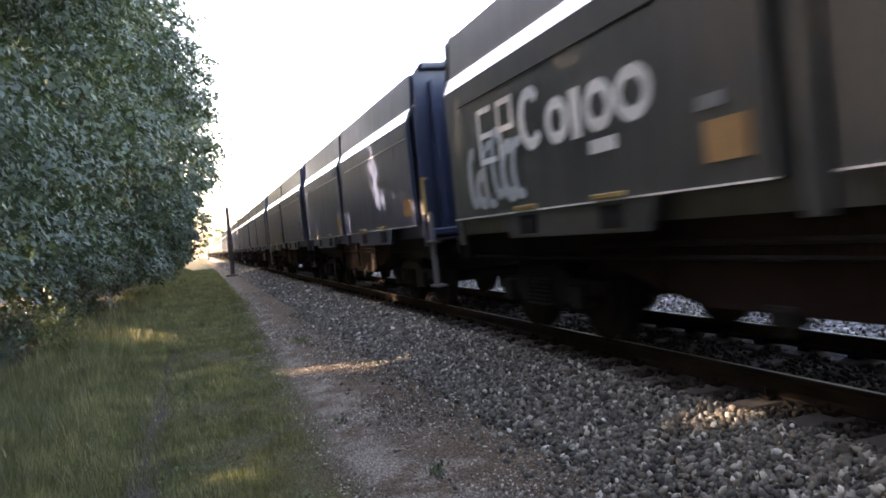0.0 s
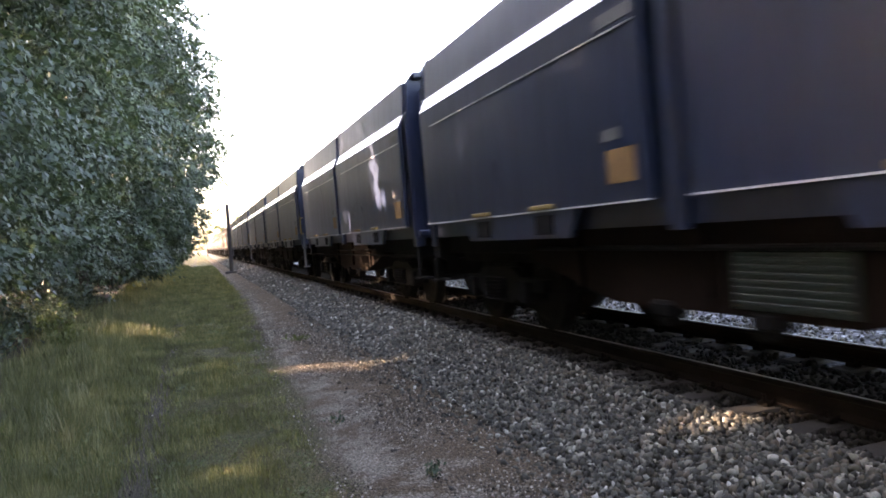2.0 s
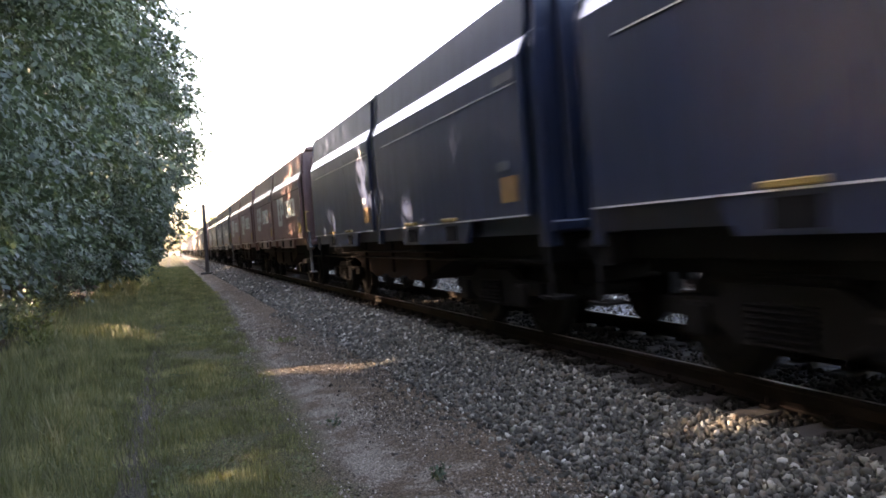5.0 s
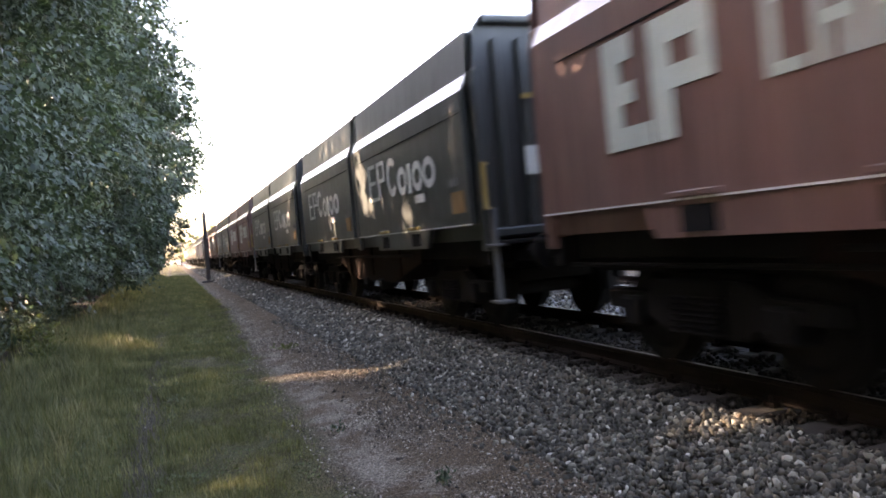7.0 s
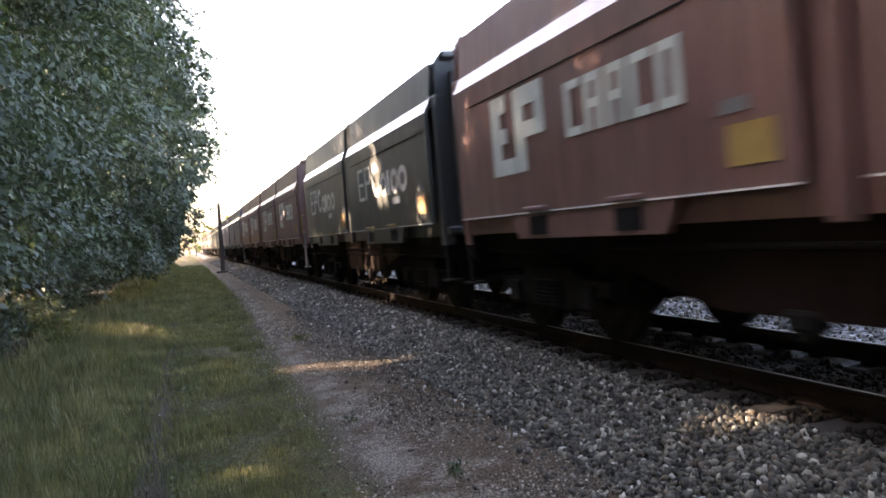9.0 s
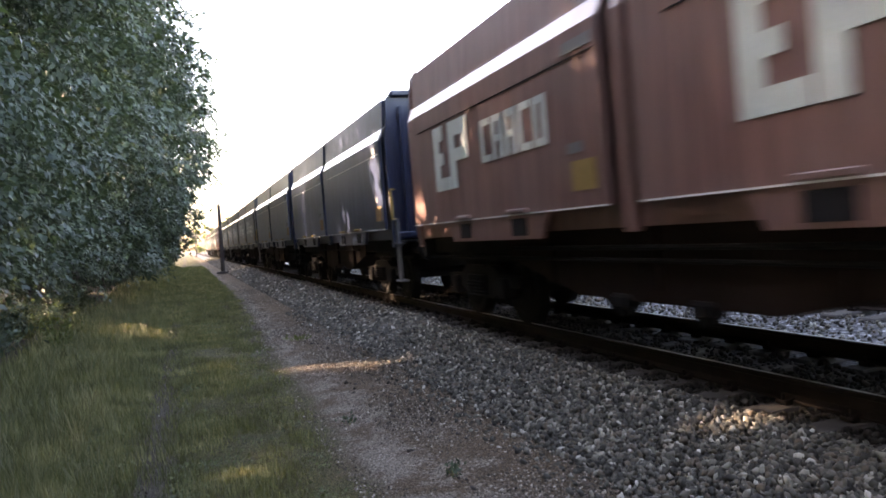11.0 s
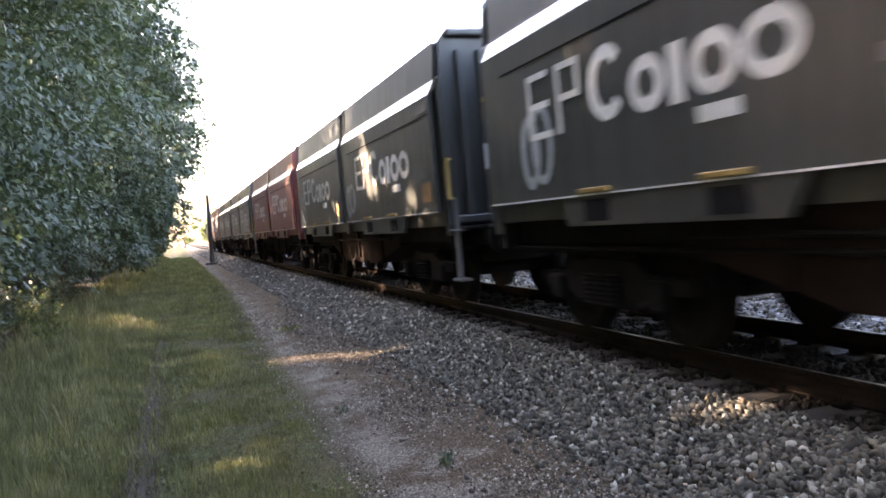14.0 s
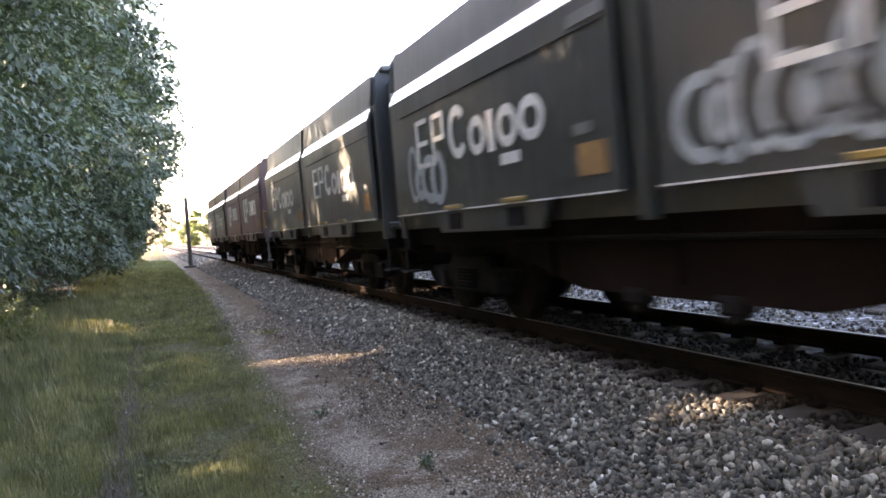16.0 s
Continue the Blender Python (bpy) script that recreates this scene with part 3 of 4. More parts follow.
    add("end_platform", "plat", lambda: boxes((-1.25, 1.25, 6.46, 6.92, 1.17, 1.22), bevel=0.01), UNDER)
    for s in (-1, 1):
        lid = [(s * 1.283, 3.93), (s * 0.7, 4.03), (s * 0.03, 4.07)]
        add("roof_lid", f"lid{s}", lambda: slab(lid, -6.2, 6.2, 0.04), paint)
    hopper = add("hopper_chute", "chute", chute, SHADED_RUST, label="rust-brown discharge chute")
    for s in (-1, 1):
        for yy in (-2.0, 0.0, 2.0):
            add("chute_rib", f"crib{s}", lambda: boxes((*sorted((s * 1.14, s * 1.19)), -0.05, 0.05, 0.66, 1.24)), SHADED_RUST, (0, yy, 0), parent=hopper)
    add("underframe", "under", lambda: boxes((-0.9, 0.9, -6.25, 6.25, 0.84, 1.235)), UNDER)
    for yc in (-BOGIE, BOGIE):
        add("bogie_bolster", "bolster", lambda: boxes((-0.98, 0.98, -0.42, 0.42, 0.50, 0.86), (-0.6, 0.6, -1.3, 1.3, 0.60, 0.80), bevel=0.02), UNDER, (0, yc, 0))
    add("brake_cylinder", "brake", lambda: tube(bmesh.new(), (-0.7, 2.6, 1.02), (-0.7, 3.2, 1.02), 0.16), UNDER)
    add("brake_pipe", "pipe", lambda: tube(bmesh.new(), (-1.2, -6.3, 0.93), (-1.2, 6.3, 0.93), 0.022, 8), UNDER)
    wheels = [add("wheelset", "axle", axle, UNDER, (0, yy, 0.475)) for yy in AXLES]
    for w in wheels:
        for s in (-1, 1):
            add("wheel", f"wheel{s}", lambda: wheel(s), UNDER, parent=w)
    if louvred:
        cabinet = add("equipment_cabinet", "cabinet", lambda: boxes((1.15, 1.19, 0.33, 1.40, 0.60, 1.02), bevel=0.01), LOUVRE, label="dark green louvred equipment cabinet")
        for i in range(7):
            add("slat", "slat", lambda: boxes((1.19, 1.212, 0.38, 1.35, -0.014, 0.014), bevel=0.004), LOUVRE, (0, 0, 0.65 + 0.053 * i), parent=cabinet)
    for u0, u1, seed, s in sprayed or ():
        graffiti(top, u0, u1, s, seed, SPRAYED)
    return top, wheels


def slab_body():
    bm = bmesh.new()
    ring = [(-1.30, 1.24), (-1.30, 3.15), (-1.25, 3.36), (-1.21, 3.88), (1.21, 3.88), (1.25, 3.36), (1.30, 3.15), (1.30, 1.24)]
    a = [bm.verts.new((x, -6.47, z)) for x, z in ring]
    b = [bm.verts.new((x, 6.47, z)) for x, z in ring]
    bm.faces.new(a)
    bm.faces.new(b[::-1])
    for i in range(len(ring)):
        j = (i + 1) % len(ring)
        bm.faces.new((a[i], b[i], b[j], a[j]))
    bmesh.ops.recalc_face_normals(bm, faces=bm.faces)
    return bm


def end_wall(e):
    bm = bmesh.new()
    ring = [(-1.35, 1.26), (-1.35, 3.22), (-1.31, 3.40), (-1.28, 3.90), (-1.20, 4.00), (1.20, 4.00), (1.28, 3.90), (1.31, 3.40), (1.35, 3.22), (1.35, 1.26)]
    a = [bm.verts.new((x, e * 6.475, z)) for x, z in ring]
    b = [bm.verts.new((x, e * 6.51, z)) for x, z in ring]
    bm.faces.new(a)
    bm.faces.new(b[::-1])
    for i in range(len(ring)):
        j = (i + 1) % len(ring)
        bm.faces.new((a[i], b[i], b[j], a[j]))
    box(bm, -1.19, 1.19, *sorted((e * 6.45, e * 6.62)), 3.93, 4.05, 0.03)
    box(bm, -1.28, 1.28, *sorted((e * 6.51, e * 6.61)), 1.26, 1.38, 0.02)
    bmesh.ops.recalc_face_normals(bm, faces=bm.faces)
    return bm


def bracket(s, yb):
    bm = bmesh.new()
    prof = [(yb - 1.58, 1.442), (yb - 1.40, 1.17), (yb + 1.40, 1.17), (yb + 1.58, 1.442)]
    x0, x1 = s * (HALF - 0.06), s * HALF
    a = [bm.verts.new((x0, y, z)) for y, z in prof]
    b = [bm.verts.new((x1, y, z)) for y, z in prof]
    bm.faces.new(a)
    bm.faces.new(b[::-1])
    for i in range(4):
        j = (i + 1) % 4
        bm.faces.new((a[i], b[i], b[j], a[j]))
    bmesh.ops.recalc_face_normals(bm, faces=bm.faces)
    return bm


def spring():
    """A coil spring as one turned body with deep grooves."""
    bm = bmesh.new()
    rings = []
    for k in range(13):
        r = 0.085 if k % 2 == 0 else 0.055
        rings.append([bm.verts.new((r * math.cos(a * 0.6283), r * math.sin(a * 0.6283), k * 0.024)) for a in range(10)])
    for a, b in zip(rings, rings[1:]):
        for i in range(10):
            bm.faces.new((a[i], a[(i + 1) % 10], b[(i + 1) % 10], b[i]))
    bm.faces.new(rings[0][::-1])
    bm.faces.new(rings[-1])
    return bm


def handrail(s):
    bm = bmesh.new()
    x, y = s * 1.37, 6.66
    for dy in (-0.045, 0.045):
        tube(bm, (x, y + dy, 1.62), (x, y + dy, 2.20), 0.018, 8)
    for z in (1.63, 2.19):
        tube(bm, (x, y - 0.045, z), (x, y + 0.045, z), 0.018, 8)
        tube(bm, (x, y, z), (s * 1.24, 6.5, z), 0.018, 6)
    return bm


def ladder(s):
    bm = bmesh.new()
    x0, x1 = sorted((s * 1.26, s * 1.32))
    for y in (6.60,):
        box(bm, x0, x1, y, y + 0.11, 0.45, 1.62, 0.006)
    for z in (0.45, 1.15):
        box(bm, *sorted((s * 1.18, s * 1.36)), 6.52, 6.83, z, z + 0.035, 0.006)
    return bm


def wedge(s, yy):
    bm = bmesh.new()
    return tube(box(bm, *sorted((s * 1.0, s * 1.2)), yy + 0.03, yy + 0.31, 0.45, 0.60, 0.03), (s * 1.02, yy + 0.17, 0.45), (s * 1.18, yy + 0.17, 0.45), 0.07, 12)


def buffer(e, s, reach):
    bm = bmesh.new()
    x = s * 0.875
    tube(bm, (x, e * 6.44, 1.05), (x, e * (reach - 0.25), 1.05), 0.11, 14)
    tube(bm, (x, e * (reach - 0.25), 1.05), (x, e * (reach - 0.04), 1.05), 0.075, 12)
    tube(bm, (x, e * (reach - 0.04), 1.05), (x, e * reach, 1.05), 0.23, 18)
    return bm


ORDER = {-2: "grey", -1: "grey", 8: "red", 9: "red", 10: "grey", 11: "grey", 12: "red", 13: "grey", 14: "red", 15: "red",
         18: "grey", 19: "grey", 20: "grey", 21: "crimson", 22: "grey", 23: "grey", 24: "red", 25: "grey"}
# sprayed stretches along a side: from, to, seed, side
SPRAY = {-1: [(4.0, 5.5, 3, -1), (-2.4, -0.9, 5, -1)], 19: [(4.9, 5.4, 8, -1)], 20: [(-0.9, -0.4, 9, 1), (5.3, 5.7, 4, 1)], 22: [(-5.6, -0.6, 11, 1), (4.4, 5.4, 12, 1)]}
TRAIN = []
for n in range(-2, 26):
    colour = ORDER.get(n, "blue")
    mark = {"blue": None, "grey": "round", "red": "block", "crimson": "round"}[colour]
    wagon, wheels = make_wagon(colour, mark, SPRAY.get(n), n == 2)
    # even wagons run brake end first, odd ones the other way round
    pair, second = divmod(n, 2)
    middle = FRONT + PAIR * pair + (LONG + 2 * SHORT if second else LONG)
    TRAIN.append((wagon, wheels, middle, 0 if second else 180))


# ---------------------------------------------------------------- poles beside the line
def make_pole(x, y, height, lean):
    top = new("line_pole")
    top.matrix_world = pose(x, y, 0, 0, lean, 0)
    tagged(top, "dark weathered timber pole standing in the path edge", "pole", "poles beside the line")
    bm = bmesh.new()
    tube(bm, (0, 0, -0.1), (0, 0, height), 0.15, 14, 0.12)
    part("shaft", bm, TIMBER, top)
    bm = bmesh.new()
    tube(bm, (0, 0, height), (0, 0, height + 0.75), 0.05, 10, 0.03)
    part("top_spike", bm, GREYPLATE, top, "slim pale upper rod")
    bm = bmesh.new()
    box(bm, -0.45, 0.5, -0.4, 0.4, -0.05, 0.16, 0.05)
    part("footing", bm, TIMBER, top, "low dark footing block")


make_pole(2.35, 55.5, 4.9, 1.0)
make_pole(2.6, 220.0, 5.6, 1.0)
make_pole(1.0, 330.0, 5.0, 0.0)


# ---------------------------------------------------------------- foliage
# openings in the crowns through which the low sun reaches the line: target place and radius
def sun_shafts():
    rnd = random.Random(4)
    rows = []
    for k in range(24):                       # the broad broken streak across the wagon sides
        f = rnd.random()
        rows.append(((3.64, 14.6 - 0.55 * f + rnd.gauss(0, 0.16), 4.1 - 1.75 * f), rnd.uniform(0.05, 0.12)))
    for k in range(9):                        # its tail
        f = rnd.random()
        rows.append(((3.64, 13.4 - 2.2 * f, 2.65 - 0.5 * f + rnd.gauss(0, 0.07)), rnd.uniform(0.03, 0.08)))
    for k in range(16):                       # thin slivers farther along
        rows.append(((3.64, rnd.uniform(16.5, 30), rnd.uniform(2.0, 3.7)), rnd.uniform(0.03, 0.10)))
    for k in range(26):                       # spots along the upper panels
        y = rnd.uniform(6.5, 26)
        rows.append(((3.76, y, rnd.uniform(3.9, 4.35)), 0.02 + 0.004 * y * rnd.random()))
    rows += [((3.64, 6.15, 2.22), 0.05), ((3.64, 6.05, 2.32), 0.03), ((3.64, 6.1, 3.29), 0.05), ((3.64, 6.3, 3.36), 0.03), ((3.64, 3.2, 2.13), 0.05), ((3.64, 3.48, 2.11), 0.05)]
    rows += [((2.62, 10.15, 0.02), 0.04), ((1.66, 10.15, 0.0), 0.005), ((1.9, 14.2, 0.0), 0.08)]
    rows += [((4.25, 4.48, 0.39), 0.11), ((4.25, 4.22, 0.39), 0.11), ((3.97, 4.60, 0.27), 0.02), ((4.25, 7.9, 0.30), 0.08), ((4.25, 11.9, 0.3), 0.08), ((4.0, 4.95, 0.90), 0.06), ((0.35, 6.1, 0.0), 0.0)]
    return rows


SHAFTS = sun_shafts()


def kept_by_shafts(c, size):
    keep = np.ones(len(c), bool)
    d = np.array(SUN_WAY)
    for target, r in SHAFTS:
        v = c - np.array(target)
        off = v - np.outer(v @ d, d)
        keep &= (off * off).sum(1) > (r + (0.4 if size < 0.3 else 0.5) * size) ** 2
    return keep


def leaf_arrays(c, axis, up, length, width):
    """Folded four-cornered leaves: c base points, axis their direction, up their face normal."""
    side = np.cross(axis, up)
    side /= np.linalg.norm(side, axis=1)[:, None] + 1e-9
    l, w = length[:, None], width[:, None]
    v = np.stack([c, c + axis * l * 0.45 + side * w * 0.5 + up * w * 0.15, c + axis * l, c + axis * l * 0.45 - side * w * 0.5 + up * w * 0.15], 1).reshape(-1, 3)
    return v, np.full(len(c), 4), np.arange(4 * len(c))


def crown_mesh(seed, place, height, reach, low, count, size):
    """Sprays of leaves on drooping twigs through a wide uneven crown. reach: radius; low: height of the lowest leaves."""
    rng = np.random.default_rng(seed)
    per = 26                                      # twigs on a bough
    boughs = count // (14 * per)
    twigs = boughs * per
    z = low + 0.3 + (height - low - 0.3) * rng.random(boughs) ** 0.9
    u = (z - low) / (height - low)
    r = reach * np.interp(u, [0, 0.12, 0.3, 0.55, 0.8, 1.0], [0.66, 0.78, 0.92, 1.0, 0.86, 0.25])
    a = rng.random(boughs) * 2 * np.pi
    lump = np.array([noise.noise((2.2 * math.cos(t) + seed * 7, 2.2 * math.sin(t), h * 0.45)) for t, h in zip(a, z)])
    full = reach > 5.2 and size < 0.3            # the broad old crowns are full and closed
    r = r * (1 + (0.16 if full else 0.32) * lump) * (1 - 0.34 * rng.random(boughs) ** 2.0) - 0.05
    # boughs stand in bunches, with dark gaps between them
    bunch = np.array([noise.noise((q * math.cos(t) * 0.75 + seed * 3, q * math.sin(t) * 0.75, h * 0.85)) for q, t, h in zip(r, a, z)])
    r = r + (0.45 if full else 0.9) * np.clip(bunch, -0.5, 0.35)
    bough = np.stack([r * np.cos(a), r * np.sin(a), z], 1)
    if size < 0.3:
        bough[:, :2] *= np.where(bunch < -0.12, 0.70, 1.0)[:, None]
    spread = np.array([0.48, 0.48, 0.26]) * (0.6 + reach / 9)
    off = np.clip(rng.normal(0, 1, (boughs, per, 3)), -1.25, 1.25) * spread
    off[..., 2] -= 0.35 * (off[..., 0] ** 2 + off[..., 1] ** 2)      # boughs arch over and droop at their rims
    base = (bough[:, None] + off).reshape(-1, 3)
    a = np.arctan2(base[:, 1], base[:, 0])
    out = np.stack([np.cos(a), np.sin(a), np.zeros(twigs)], 1)
    tilt = (off / (np.linalg.norm(off, axis=2)[..., None] + 0.1)).reshape(-1, 3)
    way = out * 0.55 + tilt * 0.6 + rng.normal(0, 0.35, (twigs, 3)) + np.array([0, 0, -0.5])
    way /= np.linalg.norm(way, axis=1)[:, None]
    k = rng.random((twigs, 14))
    c = base[:, None] + way[:, None] * (k * rng.uniform(0.35, 0.8, (twigs, 1)))[..., None] + rng.normal(0, 0.07, (twigs, 14, 3))
    c = c.reshape(-1, 3)
    axis = np.repeat(way, 14, 0) * 0.8 + rng.normal(0, 0.42, (len(c), 3)) + np.array([0, 0, -0.25])
    axis /= np.linalg.norm(axis, axis=1)[:, None]
    up = np.repeat(out * 0.45 + rng.normal(0, 0.55, (twigs, 3)) + np.array([0, 0, 0.75]), 14, 0) + rng.normal(0, 0.22, (len(c), 3))
    up -= axis * (up * axis).sum(1)[:, None]
    up /= np.linalg.norm(up, axis=1)[:, None] + 1e-9
    good = kept_by_shafts(c + np.array(place), size) & (c[:, 2] + place[2] > 0.05)
    c, axis, up = c[good], axis[good], up[good]
    ln = size * rng.uniform(0.7, 1.3, len(c))
    return leaf_arrays(c, axis, up, ln, ln * 0.55)


def make_tree(seed, x, y, height, reach, low, count, size, leaf=None, label="", trunk=True):
    rnd = random.Random(seed)
    top = new("tree")
    top.location = (x, y, 0)
    tagged(top, label or "leafy broad-crowned tree overhanging the grass verge", "tree", "trees along the verge")
    bm = bmesh.new()
    lean = (rnd.uniform(-0.4, 0.4), rnd.uniform(-0.4, 0.4))
    tube(bm, (0, 0, -0.2), (lean[0], lean[1], height * 0.55), 0.20, 10, 0.12)
    tube(bm, (lean[0], lean[1], height * 0.55), (lean[0] * 1.5, lean[1] * 1.5, height * 0.92), 0.12, 8, 0.03)
    for i in range(9):
        h = height * rnd.uniform(0.18, 0.8)
        a = rnd.uniform(0, 6.28)
        l = reach * rnd.uniform(0.5, 0.8)
        f = min(1, h / (height * 0.55))
        tube(bm, (lean[0] * f, lean[1] * f, h), (lean[0] * f + l * math.cos(a), lean[1] * f + l * math.sin(a), h + l * rnd.uniform(0.1, 0.5)), 0.06, 6, 0.015)
    part("trunk", bm, BARK, top)
    v, s, i = crown_mesh(seed, (x, y, 0), height, reach, low, count, size)
    me = fill(bpy.data.meshes.new("crown"), v, s, i)
    me.materials.append(leaf or LEAF)
    part("crown", me, None, top)


# front row over the verge, then a second row behind it
for i, (x, y, h, r, low) in enumerate([
        (-5.4, 4.5, 14.0, 3.7, 1.8), (-5.3, 10.0, 14.5, 4.3, 1.75), (-5.1, 15.5, 15.0, 4.5, 1.65), (-5.1, 21.5, 15.5, 4.9, 1.5),
        (-4.9, 28.0, 15.0, 5.4, 1.3), (-4.6, 36.0, 14.5, 5.9, 1.9)]):
    make_tree(11 + i, x, y, h, r, low, 134000 if 3 < y < 18 else 104000 if y < 24 else 135000, 0.10 if y < 12 else 0.115 if y < 24 else 0.155)
for i, (x, y, h, r, low) in enumerate([
        (-4.3, 45.0, 13.5, 5.0, 2.6), (-5.6, 55.0, 13.0, 4.6, 0.5), (-5.6, 66.0, 12.5, 4.4, 0.5), (-5.8, 80.0, 12.0, 4.6, 0.5),
        (-5.9, 96.0, 12.0, 4.8, 0.5), (-6.0, 118.0, 12.0, 5.0, 0.5), (-6.2, 145.0, 12.0, 5.0, 0.5), (-6.6, 180.0, 12.0, 5.5, 0.5)]):
    make_tree(41 + i, x, y, h, r, low, 38000 if y < 60 else 20000 if y < 100 else 12000, 0.31 if y < 60 else 0.44)
# includes unseen trees added behind the viewpoint and far back, to block light
for i, (x, y) in enumerate([(-11, -3), (-11, 4), (-11.5, 11), (-10.5, 18), (-11, 25), (-11.5, 33), (-11, 42), (-11, 52), (-5.5, -2), (-6, -9), (-16, 8), (-16, 17), (-16, 26), (-16, 36), (-11, 62), (-11, 73), (-11, 86), (-11, 102), (-11, 122), (-16, 47), (-16, 57), (-16, 68), (-16, 80), (-16, 94), (-5.8, 50), (-5.9, 60.5), (-5.8, 73), (-5.8, 88), (-5.8, 107), (-5.6, -16), (-5.8, -24), (-5.6, -33), (-11, -12), (-11, -21), (-11, -31)]):
    make_tree(71 + i, x, y, 16.5 + (i % 3), 4.9, 0.2, 13000 if -10 < y < 46 else 8500, 0.64 if y < 46 else 0.62)
for i, (x, y, h, r) in enumerate([(24, 110, 9, 5), (22, 135, 10, 6), (26, 165, 11, 6), (20, 200, 11, 6), (16, 250, 11, 7), (30, 230, 12, 7), (18, 320, 13, 8), (10, 420, 14, 9), (-14, 420, 14, 9)]):
    make_tree(101 + i, x, y, h, r, 0.2, 6000, 0.62, LEAF_FAR, "sunlit pale green tree beyond the tracks")
# hidden filler trees, added to close gaps to the low sun
for i in range(8):
    make_tree(181 + i, -8.2 - (i % 2) * 0.8, 44 + 8 * i, 15.0 + (i % 2), 5.2, 0.2, 9000, 0.6)
# more unseen trees, added to keep the sun off the far path
for i in range(26):
    make_tree(141 + i, -9.5 - (i % 2) * 3, 98 + 9 * i, 14.5 + (i % 3), 5.6, 0.2, 6500, 0.72)
# row hidden by the train, added to cut the sky light beneath the wagons
for i in range(11):
    make_tree(121 + i, 20 + 1.2 * math.sin(i * 2.1), -14 + 10.5 * i, 11.5 + math.sin(i * 1.3), 5.6, 0.2, 6500, 0.66, LEAF, "unseen green tree added beyond the far track to block sky light")


def make_grass():
    rng = np.random.default_rng(5)
    n = 560000
    y = 3.5 + 80 * rng.random(n) ** 2.3
    x = rng.uniform(-3.6, 1.9, n)
    edge = 1.08 + 0.55 * np.clip((y - 6) / 21, 0, 1) + 0.22 * np.array([noise.noise((0.0, q * 0.8, 3.0)) for q in y])
    thin = np.clip((edge - x) / 0.28, 0, 1) * np.clip((x + 3.2) / 0.9, 0, 1)
    sway = np.array([0.12 * noise.noise((4.0, q * 0.5, 1.0)) for q in y])
    strip = 1 - np.clip(0.95 + 0.45 * np.array([noise.noise((9.0, q * 0.6, 1.0)) for q in y]) - 0.014 * y, 0.3, 0.96) * np.exp(-(((x + 0.43 + sway) / 0.23) ** 2))
    bare = np.array([noise.noise((p * 2.1, q * 2.1, 11.0)) for p, q in zip(x, y)])
    strip *= np.clip(1.2 + 1.0 * bare, 0.6, 1.0)
    keep = rng.random(n) < thin * strip
    x, y = x[keep], y[keep]
    n = len(x)
    tall = np.interp(x, [-3.4, -1.4, -0.8, -0.4, 0.2, 1.3], [0.19, 0.13, 0.08, 0.04, 0.052, 0.036]) * rng.uniform(0.4, 1.6, n) * (1 + y / 60)
    clump = np.array([noise.noise((p * 1.6, q * 1.6, 7.0)) + 0.6 * noise.noise((p * 4.5, q * 4.5, 2.0)) for p, q in zip(x, y)])
    tall *= np.clip(1.0 + 1.1 * clump, 0.5, 2.2)
    a = rng.random(n) * 6.283
    lean = rng.uniform(0.1, 0.7, n) * tall
    w = 0.0026 + 0.00042 * y
    c = np.stack([x, y, np.full(n, -0.03) + 0.10 * np.clip((-x - 1.6) / 2, 0, 1)], 1)
    s = np.stack([np.cos(a) * w, np.sin(a) * w, np.zeros(n)], 1)
    tip = c + np.stack([-np.sin(a) * lean, np.cos(a) * lean, tall + 0.02], 1)
    v = np.stack([c - s, c + s, tip], 1).reshape(-1, 3)
    me = fill(bpy.data.meshes.new("grass"), v, np.full(n, 3), np.arange(3 * n))
    me.materials.append(BLADE)
    tagged(new("grass", me), "short mixed green and straw grass of the verge", "grass", kind="stuff")


make_grass()


